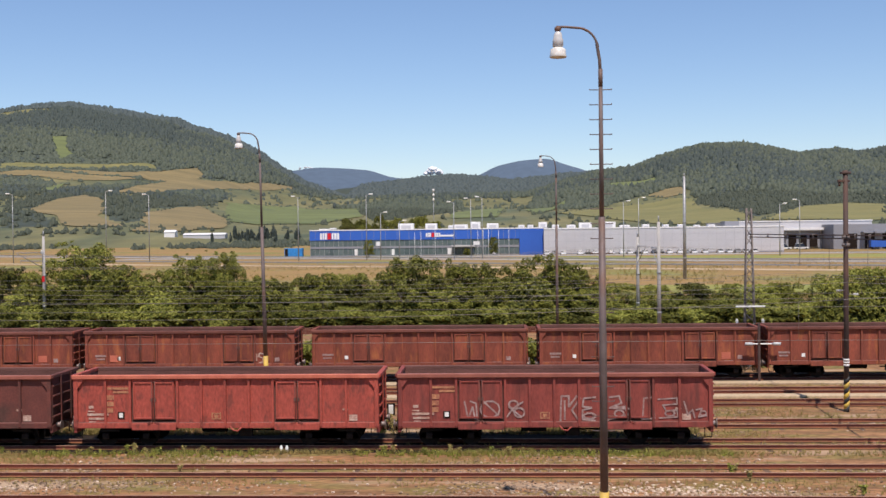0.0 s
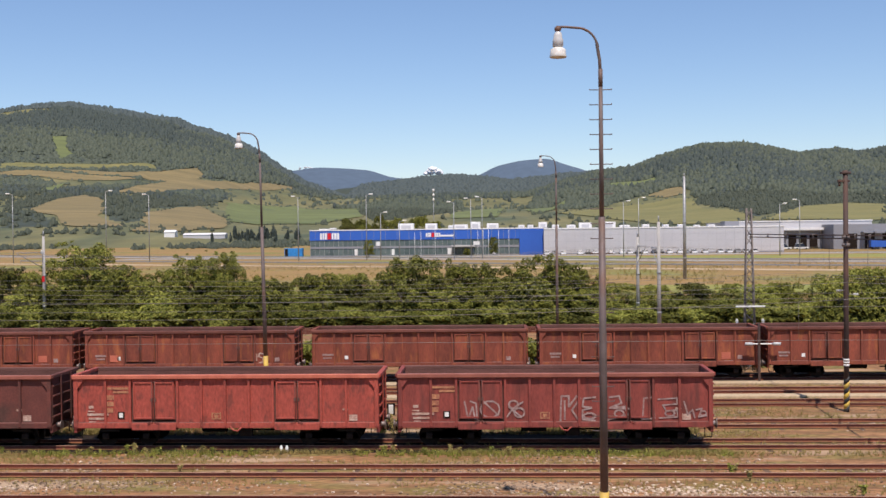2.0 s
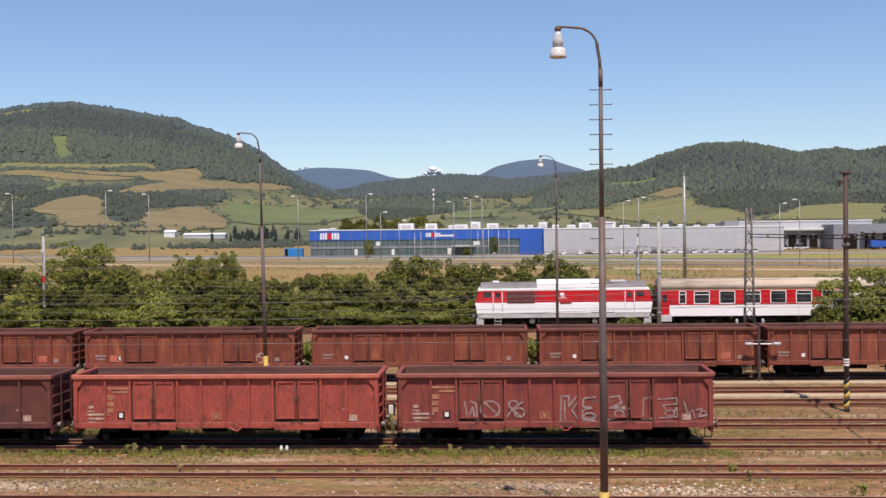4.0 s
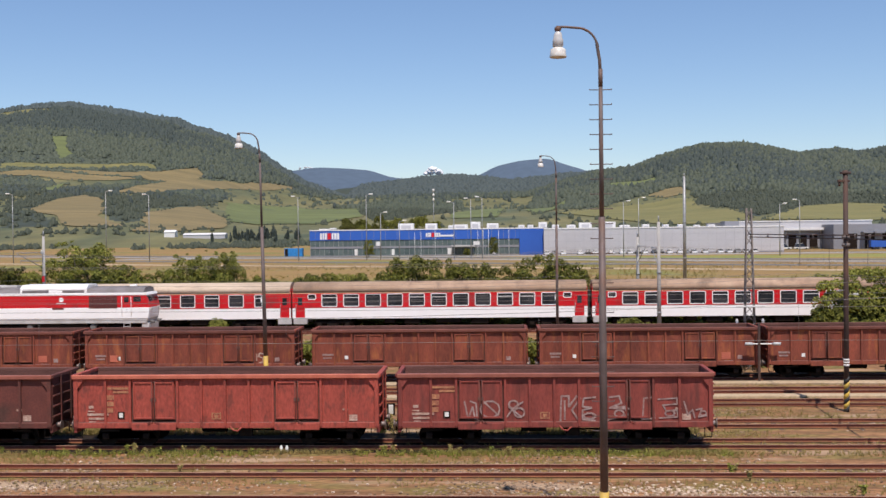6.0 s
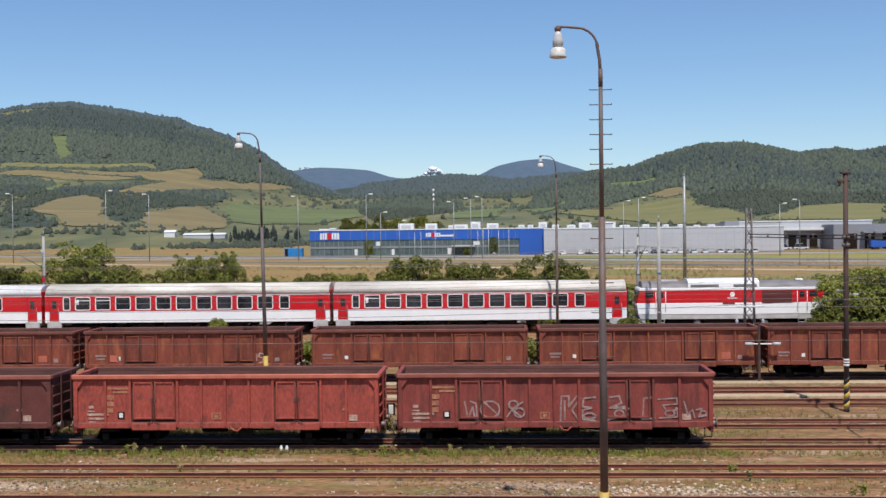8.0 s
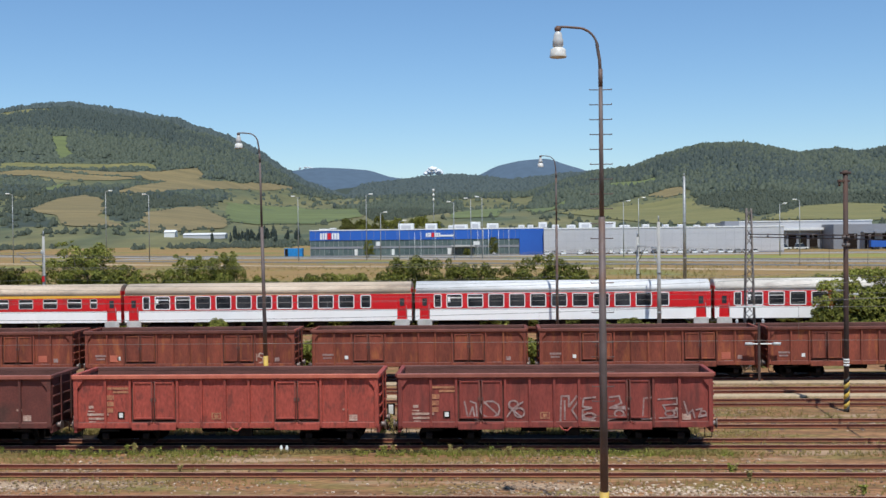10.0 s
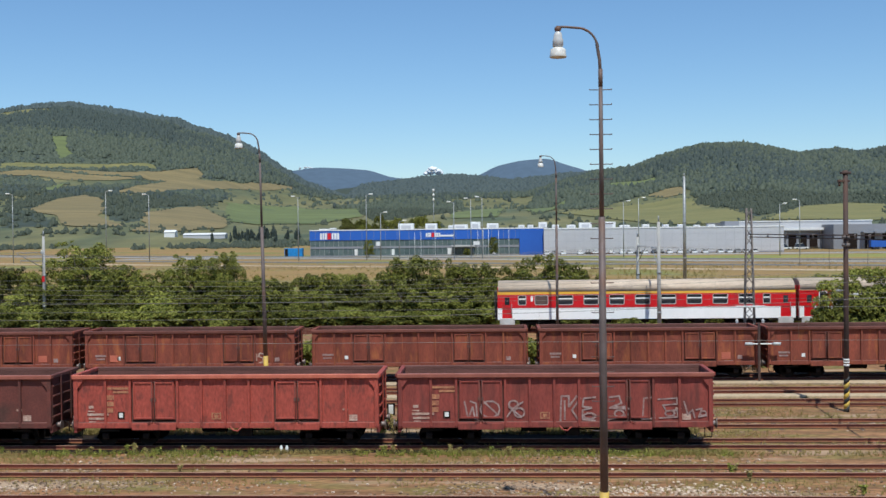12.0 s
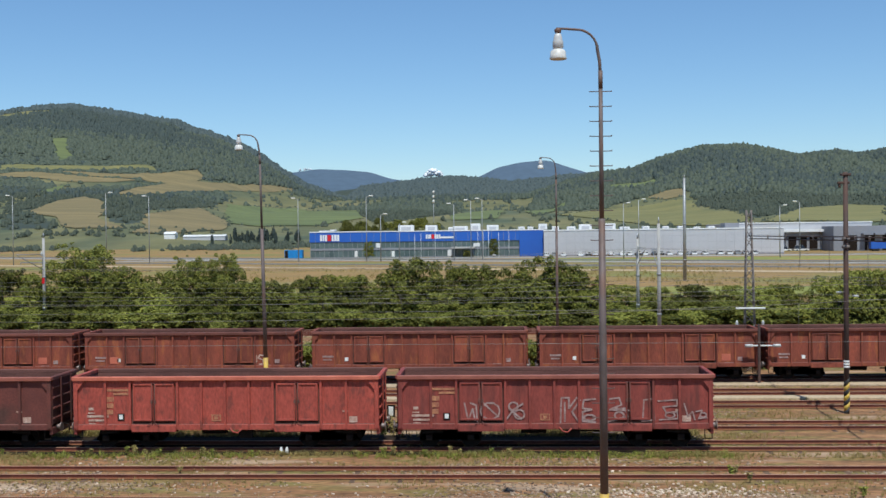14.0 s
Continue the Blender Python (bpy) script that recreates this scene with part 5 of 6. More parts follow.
    for xx in (-0.95, 0.75):
        part("insulator", turned(B(), [(0.05, 0)] + [(0.07 + 0.05 * (i % 2), 0.07 * i) for i in range(1, 7)] + [(0.05, 0.5)], (xx, 73.45, 3.0), 10), M_porcelain, arm)
    for y in (38, 43, 48, 53.3, 59.6, 64.2):
        xx = 1.2 * (74 - y) / 16.7 if y > 57.3 else 1.2 * (y - 33) / 24.3
        bm = rod(B(), (xx, y, 8.9), (xx, y, 7.3), 0.012)
        part("hanger", bm, M_lattice, g)
    # low post with a white cross arm by the back siding
    s = thing("disconnector_post", pose(15.6, 67.85, 0), "grey post with a white insulated cross arm", "post")
    part("post", boxed(-0.075, 0.075, -0.07, 0.07, 0, 3.7, bevel=0.02), M_pole_dark, s)
    part("cross_arm", boxed(-0.6, 1.05, -0.05, 0.05, 2.37, 2.45, bevel=0.02), M_white_tag, s)
    for a in (-0.85, 0.85):
        part("insulator", rod(B(), (a, 0, 2.41), (a + 0.45, 0, 2.41), 0.1, n=10), M_porcelain, s)
    for y in (92.95, 97.95):
        catenary(12.5 - 57 * 7, 57, 14, y, MAIN + 7.1, MAIN + 5.7, 0.010, "thin overhead line above the main line")
    for y in (59.6, 64.2, 53.3, 43.0):
        catenary(16.4 - 60 * 3, 60, 5, y, 6.86, 5.7 if y > 50 else 5.15, 0.009, "thin overhead line above the yard tracks")
    for y, z in ((88.6, MAIN + 4.7), (104.0, MAIN + 4.4), (104.0, MAIN + 5.6)):
        feeder(12.6 - 57 * 7, 57, 14, y, z, 0.010, "thin feeder wire carried on concrete masts")


build_poles()


# ---- plants ----
def leaf_cloud(name, lobes, per, size, material, seed):
    """A crown: small bent leaf sprays spread over the skin of many lobes (x, y, z, radius)."""
    r = np.random.default_rng(seed)
    P, Nn = [], []
    for x, y, z, rad in lobes:
        k = int(per * rad * rad)
        d = r.normal(0, 1, (k, 3))
        d /= np.linalg.norm(d, axis=1)[:, None]
        d[:, 2] = np.where(d[:, 2] < -0.35, -d[:, 2], d[:, 2])
        P.append(np.array((x, y, z)) + d * rad * r.uniform(0.72, 1.1, (k, 1)))
        Nn.append(d + r.normal(0, 0.5, (k, 3)) + (0, 0, 0.25))
    P, Nn = np.concatenate(P), np.concatenate(Nn)
    Nn /= np.linalg.norm(Nn, axis=1)[:, None]
    a = np.cross(Nn, r.normal(0, 1, Nn.shape))
    a /= np.linalg.norm(a, axis=1)[:, None]
    b = np.cross(Nn, a)
    s = size * r.uniform(0.6, 1.35, (len(P), 1))
    v = np.stack([P - a * s * 0.5 - b * s * 0.4, P - a * s * 0.3 + b * s * 0.45, P + a * s * 0.65 - Nn * s * 0.2], 1)
    f = np.arange(len(P) * 3).reshape(-1, 3)
    return mesh_arrays(name, v.reshape(-1, 3), f, material)


def shrub_form(seed, wide, high, material, label, name="shrub", cat="shrub", stems=4):
    """A many-stemmed shrub or small tree with an uneven crown, built once and copied."""
    r = random.Random(seed)
    t = thing(name, pose(0, 0, 0), label, cat, "hedge of shrubs and small trees")
    bm = B()
    for i in range(stems):
        a = math.tau * i / stems + r.uniform(-0.4, 0.4)
        reach = wide * r.uniform(0.12, 0.3)
        foot = Vector((0.12 * math.cos(a), 0.12 * math.sin(a), -0.1))
        mid = Vector((reach * 0.5 * math.cos(a), reach * 0.5 * math.sin(a), high * 0.38))
        tip = Vector((reach * math.cos(a), reach * math.sin(a), high * r.uniform(0.68, 0.85)))
        tube(bm, [foot, mid, tip], [0.085, 0.06, 0.02], 6)
        for k in range(3):
            p = mid.lerp(tip, r.uniform(0.0, 0.7))
            tube(bm, [p, p + Vector((r.uniform(-1, 1) * wide * 0.2, r.uniform(-1, 1) * wide * 0.2, high * 0.18))], [0.035, 0.01], 5)
    part("trunk", bm, M_bark, t)
    lobes = []
    n = int(24 + wide * high * (0.6 if wide < 6 else 1.3))
    for i in range(n):
        zz = r.uniform(0.1, 0.93) ** 0.85
        spread = math.sqrt(max(0.05, 1 - (abs(zz - 0.38) / 0.66) ** 2)) * wide * 0.46
        a, d = r.uniform(0, math.tau), math.sqrt(r.uniform(0.05, 1))
        lobes.append((spread * d * math.cos(a), spread * d * math.sin(a), zz * high, r.uniform(0.45, 0.95) * (1.12 - 0.45 * zz)))
    for i in range(7):
        a = r.uniform(0, math.tau)
        lobes.append((wide * 0.3 * math.cos(a), wide * 0.3 * math.sin(a), high * r.uniform(0.8, 1.02), r.uniform(0.2, 0.36)))
    crown = new("crown", leaf_cloud("crown", lobes, 560 if wide < 7 else 480, 0.17, material, seed))
    crown.parent = t
    return t


HEDGE = [(-49.8, 5.6, 4.5), (-47.1, 4.9, 3.3), (-41.9, 7.9, 7.8), (-37.6, 5.5, 3.9), (-35.1, 4.8, 2.8), (-31.0, 6.6, 5.0), (-27.8, 6.9, 5.0), (-23.6, 4.2, 3.3), (-20.7, 3.8, 3.3), (-17.9, 4.6, 3.9), (-15.4, 4.3, 2.8), (-13.1, 2.7, 3.3), (-9.2, 6.0, 5.6), (-6.4, 5.7, 4.6), (-3.3, 5.4, 4.6), (-0.5, 5.3, 4.4), (3.1, 6.1, 5.0), (6.1, 5.7, 4.6), (8.6, 4.2, 3.3), (11.6, 3.2, 3.9), (14.9, 3.0, 3.9), (18.5, 3.3, 4.5), (22.0, 3.2, 3.9), (25.0, 3.0, 3.5), (27.7, 3.2, 3.9), (31.5, 4.0, 4.2), (35.5, 4.4, 4.4)]


def build_hedge():
    forms = [shrub_form(11 + i, 5.0, 5.0, M_leaf_b if i == 3 else M_leaf, "dense green leafy shrub in the trackside hedge") for i in range(5)]
    forms.append(shrub_form(31, 8.0, 8.0, M_leaf_b, "tall grey-green willow in the trackside hedge", "willow_tree", "tree", 5))
    forms += [shrub_form(71 + i, 2.6, 2.4, M_leaf if i else M_leaf_b, "low green bramble bush beside the railway", "bramble_bush") for i in range(3)]
    dims = [5.0] * 5 + [8.0] + [2.6] * 3
    r = random.Random(4)
    used = set()

    def put(form, x, y, w, h):
        m = pose(x, y, ground_height(y) - 0.05, 0, 0, r.uniform(0, 360))
        src = forms[form]
        ob = src if form not in used else copy_thing(src, m)
        used.add(form)
        ob.matrix_basis = m
        ob.scale = (w / dims[form], w / dims[form], h / dims[form])

    for i, (x, h, w) in enumerate(HEDGE):
        big = h > 6.3
        put(5 if big else (3 if x > 9 and i % 3 else r.randrange(5)), x, 108 + r.uniform(-1, 1.5), max(w * 1.12, 4.2), h * 1.0)
    x = -47.0
    while x < 40:                                # lower growth along the foot of the hedge
        put(r.choice((0, 1, 2, 3, 4, 6, 7, 8)) if x < 8 else r.choice((3, 6, 6, 7)), x, 104.6 + r.uniform(-0.8, 1.2), r.uniform(3.6, 5.2), r.uniform(2.6, 4.2) if x < 8 else r.uniform(1.4, 2.3))
        x += r.uniform(2.2, 3.2)
    x = -47.0
    while x < 36:                                # brambles at the edge of the ballast
        put(6 + r.randrange(3), x, 102.0 + r.uniform(-0.5, 0.5), r.uniform(2.6, 4.0), r.uniform(1.3, 2.2))
        x += r.uniform(2.0, 3.0)
    for x in (-14.6, -13.3, -12.4, 1.4, 2.4, 3.2, 17.2):
        put(6, x, 76.5 + r.uniform(-0.8, 0.8), 2.0, r.uniform(1.7, 2.3))
    x = -46.0
    while x < 36:
        put(r.randrange(5), x, 106.5 + r.uniform(-0.6, 0.8), r.uniform(4.0, 5.4), r.uniform(3.8, 4.9) if x < 8 else r.uniform(1.8, 2.6))
        x += r.uniform(3.0, 4.2)
    for x, y, w, h in ((26.2, 88.2, 3.8, 4.3), (28.6, 88.6, 4.4, 5.0), (31.4, 88.0, 5.0, 5.3), (34.6, 88.4, 5.2, 5.6), (25.2, 88.0, 2.2, 2.2), (27.6, 86.4, 3.6, 2.9), (30.6, 86.0, 4.2, 3.3),
                       (10.2, 89.0, 2.2, 1.5), (8.6, 89.4, 1.8, 1.0), (11.7, 89.2, 1.6, 1.1), (-23.6, 89.4, 1.3, 1.7), (-23.0, 89.0, 1.2, 0.8)):
        put((3 if x > 24 else r.randrange(5)) if h > 3.4 else 6 + r.randrange(3), x, y, w, h)


def build_valley_trees():
    """Small trees before and behind the factory, poplars and copses along the valley floor."""
    src = shrub_form(47, 6.0, 8.0, M_leaf, "leafy green tree behind the factory offices", "leafy_tree", "tree", 2)
    tagged(src, group="trees in the valley")
    r = random.Random(12)
    first = True
    for x, y, h, w in [(-68 + 3.1 * i + r.uniform(-1.5, 1.5), 470 + r.uniform(-12, 20), r.uniform(11, 16.5), r.uniform(7, 10)) for i in range(13)] + \
            [(-45.5, 372, 6.0, 3.6), (-3.0, 372, 6.5, 3.4), (-12, 374, 2.5, 3)]:
        m = pose(x, y, 0.9, 0, 0, r.uniform(0, 360))
        ob = src if first else copy_thing(src, m)
        first = False
        ob.matrix_basis = m
        ob.scale = (w / 6, w / 6, h / 8)
        if y < 400:
            tagged(ob, "slender green tree planted before the offices")
    g = np.random.default_rng(77)
    n = 1100
    x, y = g.uniform(-420, -110, n), 690 + g.normal(0, 90, n)
    k = (wavy(x, y, 35, 5) > 0.12) & (y > 600 + 60 * wavy(x, y, 50, 9))
    x, y = x[k], y[k]
    h = g.uniform(2, 4.5, len(x))
    me = scatter("valley_copse", *CLUMP, np.stack([x, y, np.where(y > 700, land(x, y), 1.0) - 0.3], -1), np.stack([h * 1.3, h * 1.3, h], -1), M_forest, seed=3, soft=True)
    tagged(new("valley_copse", me), "scattered bushes and trees on the valley floor", "trees", kind="stuff")
    n = 38
    x, y = g.uniform(-196, -140, n), g.normal(770, 25, n)
    h = g.uniform(6, 13, n)
    me = scatter("poplar_row", *BUSHY, np.stack([x, y, land(x, y) - 0.3], -1), np.stack([h * 0.3, h * 0.3, h], -1), M_forest_dark, seed=4)
    tagged(new("poplar_row", me), "dark slender poplars in a row below the hill", "trees", kind="stuff")


def grass_form():
    v, f = [], []
    for k in range(5):
        a = k * math.tau / 5
        c, s = math.cos(a), math.sin(a)
        i = len(v)
        v += [(0.1 * c - 0.06 * s, 0.1 * s + 0.06 * c, 0), (0.1 * c + 0.06 * s, 0.1 * s - 0.06 * c, 0), (0.5 * c, 0.5 * s, 1.0)]
        f.append((i, i + 1, i + 2))
    return np.array(v, float), np.array(f)


def build_ground_cover():
    r = np.random.default_rng(2)
    g = grass_form()
    # weeds: in strips along and between the tracks, thick beside the front wagons
    spots = []
    for y0, y1, n, x0, x1 in ((44.2, 47.0, 5200, -24, 20), (46.2, 46.9, 900, -24, 11), (38.8, 41.9, 2600, -20, 19), (49.5, 52.0, 2200, 4, 26), (54.6, 58.4, 2600, 6, 28), (35.8, 38.6, 900, -17, 16),
                              (42.2, 43.6, 500, -22, 20), (60.8, 63.0, 700, 6, 30), (65.5, 68.2, 1500, -4, 32), (47.6, 49.3, 700, -6, 24), (79, 88, 2600, -45, 45), (51.0, 53.0, 5200, -24, 9), (46.3, 47.05, 2000, -24, 9.5)):
        x, y = r.uniform(x0, x1, n), r.uniform(y0, y1, n)
        k = wavy(x, y * 2.2, 1.6, 40) + r.normal(0, 0.18, n) > -0.02
        spots.append(np.stack([x[k], y[k], np.array([ground_height(v) for v in y[k]])], -1))
    P = np.concatenate(spots)
    s = r.uniform(0.06, 0.19, len(P)) * np.where(P[:, 1] > 75, 2.0, 1.0) * np.where((P[:, 1] > 51.0) & (P[:, 1] < 53.0) & (P[:, 0] < 9), 2.0, 1.0) * np.where((P[:, 1] > 46.3) & (P[:, 1] < 47.05), 1.2, 1.0)
    n = 9000                                     # dry grass on the meadow behind the hedge
    y = 112 + 150 * r.uniform(0, 1, n) ** 1.6
    x = y * r.uniform(-0.5, 0.4, n)
    k = wavy(x, y, 9, 61) > -0.15
    P = np.concatenate([P, np.stack([x[k], y[k], np.full(k.sum(), 1.0)], -1)])
    s = np.concatenate([s, r.uniform(0.3, 0.75, int(k.sum()))])
    me = scatter("grass_tufts", *g, P, np.stack([s * 1.1, s * 1.1, s], -1), M_weed, lean=0.3)
    tagged(new("grass_tufts", me), "olive and straw grass tufts on the yard soil", "grass", kind="stuff")
    # loose stones
    spots = []
    for y0, y1, n, x0, x1 in ((39.0, 41.6, 5200, -20, 18), (44.4, 46.6, 2600, -22, 20), (41.9, 43.8, 1500, -22, 20), (49.7, 52.2, 900, 6, 26), (54.8, 58, 1600, 6, 28), (36, 38.4, 900, -17, 16), (42.2, 43.6, 2600, -22, 20), (47.6, 49.0, 900, 9, 24), (52.6, 54.0, 1200, 8, 26)):
        x, y = r.uniform(x0, x1, n), r.uniform(y0, y1, n)
        k = wavy(x, y * 2, 2.4, 51) + r.normal(0, 0.2, n) > 0.1
        spots.append(np.stack([x[k], y[k], np.zeros(k.sum())], -1))
    n = 640                                      # a spread of white stone beside the second track
    x, y = r.normal(6.2, 2.0, n), r.normal(40.0, 0.5, n)
    white = [np.stack([x, y, np.zeros(n)], -1)]
    n = 110
    x, y = r.normal(-18.6, 1.2, n), r.normal(40.4, 0.25, n)
    white.append(np.stack([x, y, np.zeros(n)], -1))
    n = 200
    x, y = r.uniform(-22, 20, n), r.choice((39.6, 41.2, 43.0, 45.2), n) + r.normal(0, 0.4, n)
    white.append(np.stack([x, y, np.zeros(n)], -1))
    W = np.concatenate(white)
    s = 0.025 + 0.085 * r.uniform(0, 1, len(W)) ** 1.6
    me = scatter("limestone_chips", *BLOB, W - (0, 0, 0.015), np.stack([s * 1.5, s * 1.2, s * 0.8], -1), M_stone_white, seed=5)
    tagged(new("limestone_chips", me), "white limestone chips spilled beside the track", "stones", kind="stuff")
    n = 3400                                     # greener fringe where the mower does not reach
    x, y = r.uniform(-24, 9.6, n), 46.5 + r.normal(0, 0.36, n)
    k = wavy(x, y, 1.7, 71) + 0.5 * wavy(x, y, 0.4, 72) > 0.02
    s = 0.05 + 0.17 * r.uniform(0, 1, int(k.sum())) ** 1.8
    me = scatter("weed_fringe", *g, np.stack([x[k], y[k], np.zeros(k.sum())], -1), np.stack([s * 1.3, s * 1.3, s], -1), M_leaf_b, lean=0.4, seed=8)
    tagged(new("weed_fringe", me), "low green weeds along the wagons", "weeds", kind="stuff")
    P = np.concatenate(spots)
    s = r.uniform(0.025, 0.105, len(P))
    me = scatter("ballast_stones", *BLOB, P - (0, 0, 0.02), np.stack([s * 1.5, s * 1.2, s * 0.8], -1), M_stone)
    tagged(new("ballast_stones", me), "pale loose ballast stones between the tracks", "stones", kind="stuff")


def weed_plant(x, y, h, seed):
    r = random.Random(seed)
    t = thing("weed", pose(x, y, 0), "leafy green weed growing beside the rails", "weed", "weeds along the wagons")
    bm = B()
    lobes = []
    for i in range(4):
        a = r.uniform(0, math.tau)
        tip = (0.25 * h * math.cos(a), 0.2 * h * math.sin(a), h * r.uniform(0.7, 1))
        tube(bm, [(0, 0, -0.02), tip], [0.012, 0.005], 4)
        lobes += [(tip[0] * k, tip[1] * k, tip[2] * k, 0.17 * h) for k in (0.4, 0.7, 1.0)]
    part("stem", bm, M_bark, t)
    c = new("leaves", leaf_cloud("leaves", lobes, 2600, 0.07, M_weed if seed % 3 else M_leaf_b, seed))
    c.parent = t


def build_weeds():
    for i, (x, h) in enumerate(((-16.4, 0.75), (-16.0, 0.9), (-15.5, 0.6), (-14.9, 0.7), (-13.9, 0.65), (-13.0, 0.75), (-12.6, 0.6), (-18.4, 0.5), (-18.0, 0.6), (-10.9, 0.45), (-9.6, 0.5), (-6.4, 0.5),
                                (-5.2, 0.7), (-4.7, 0.8), (-4.0, 0.45), (-3.4, 0.6), (-2.3, 0.7), (-1.9, 0.55), (-0.6, 0.7), (0.2, 0.8), (0.8, 0.5), (2.0, 0.4), (3.6, 0.45), (-20.6, 0.5), (-22, 0.6))):
        weed_plant(x, 46.75 - 0.1 * (i % 4), h * 0.5, 60 + i)
    for i, (x, y, h) in enumerate(((8.7, 42.4, 0.6), (8.9, 42.9, 0.5), (9.2, 41.6, 0.5), (12.6, 39.2, 0.6), (12.2, 39.0, 0.5), (-13, 43.2, 0.4), (-5.6, 50.6, 1.1), (-5.0, 50.9, 0.9), (-5.3, 52, 1.0))):
        weed_plant(x, y, h * 0.75, 90 + i)


# ---- meadow, roads and factory ----
def strip_road(name, p, q, w, material, label, z=0.06, kind="structure", cat="road"):
    p, q = Vector(p), Vector(q)
    d = (q - p).normalized()
    n = Vector((-d.y, d.x, 0)) * w / 2
    bm = B()
    for k in range(24):
        a, b = p.lerp(q, k / 24), p.lerp(q, (k + 1) / 24)
        bm.faces.new([bm.verts.new(v) for v in (a - n, b - n, b + n, a + n)])
    bmesh.ops.remove_doubles(bm, verts=bm.verts, dist=0.01)
    bmesh.ops.recalc_face_normals(bm, faces=bm.faces)
    if sum(f.normal.z for f in bm.faces) < 0:
        bmesh.ops.reverse_faces(bm, faces=bm.faces)
    for v in bm.verts:
        v.co.z += z
    ext = bmesh.ops.extrude_face_region(bm, geom=list(bm.faces))
    bmesh.ops.translate(bm, verts=[v for v in ext["geom"] if isinstance(v, bmesh.types.BMVert)], vec=(0, 0, -0.05 if z < 0.1 else 0.0))
    return done(name, bm, material, None, label, cat, kind=kind)


def guard_rail(p, q, label):
    p, q = Vector(p), Vector(q)
    g = thing("guard_rail", pose(*p), label, "guard rail", "guard rails along the road")
    d = q - p
    a = math.atan2(d.y, d.x)
    g.rotation_euler = (0, 0, a)
    L = d.length
    bm = prism(B(), [(0.0, 0.5), (0.06, 0.55), (0.0, 0.64), (0.06, 0.74), (0.0, 0.82), (-0.03, 0.66)], 0, L)
    part("beam", bm, M_galv, g)
    first = part("post", boxed(-0.05, 0.05, 0.0, 0.08, 0, 0.75), M_galv, g)
    x = 6.0
    while x < L:
        again("post", first, g, pose(x, 0, 0))
        x += 6.0


def street_lamp(x, y, h, side, label):
    t = thing("street_lamp", pose(x, y, 1.0), label, "street lamp", "tall street lamps by the road")
    part("pole", rod(B(), (0, 0, 0), (0, 0, h), 0.16, 0.09, n=8), M_galv, t)
    part("arm", rod(B(), (0, 0, h), (side * 1.6, 0, h + 0.25), 0.07, n=6), M_galv, t)
    part("lamp_head", boxed(*sorted((side * 0.9, side * 2.1)), -0.35, 0.35, h + 0.15, h + 0.5, bevel=0.12), M_white_tag, t, "white lamp head")


def van(x, y, length, high, paint, label, m=0):
    t = thing("parked_car", pose(x, y, 1.0, 0, 0, m), label, "car", "parked cars by the factory")
    L = length / 2
    bm = prism(B(), [(-0.85, 0.3), (-0.88, 0.85), (0.88, 0.85), (0.85, 0.3)], -L, L)
    part("body", bm, paint, t)
    bm = B()
    lo = [bm.verts.new((a, b, 0.85)) for a, b in ((-L * 0.9, -0.82), (L * 0.55, -0.82), (L * 0.55, 0.82), (-L * 0.9, 0.82))]
    hi = [bm.verts.new((a, b, high)) for a, b in ((-L * 0.7, -0.65), (L * 0.2, -0.65), (L * 0.2, 0.65), (-L * 0.7, 0.65))]
    bm.faces.new(hi)
    for i in range(4):
        bm.faces.new((lo[i], lo[(i + 1) % 4], hi[(i + 1) % 4], hi[i]))
    part("cabin", bm, M_glass, t)
    part("roof_panel", boxed(-L * 0.7, L * 0.2, -0.66, 0.66, high, high + 0.06), paint, t)
    for a in (-L * 0.6, L * 0.62):
        for s in (-1, 1):
            part("wheel", rod(B(), (a, s * 0.72, 0.32), (a, s * 0.9, 0.32), 0.32, n=10), M_black, t)


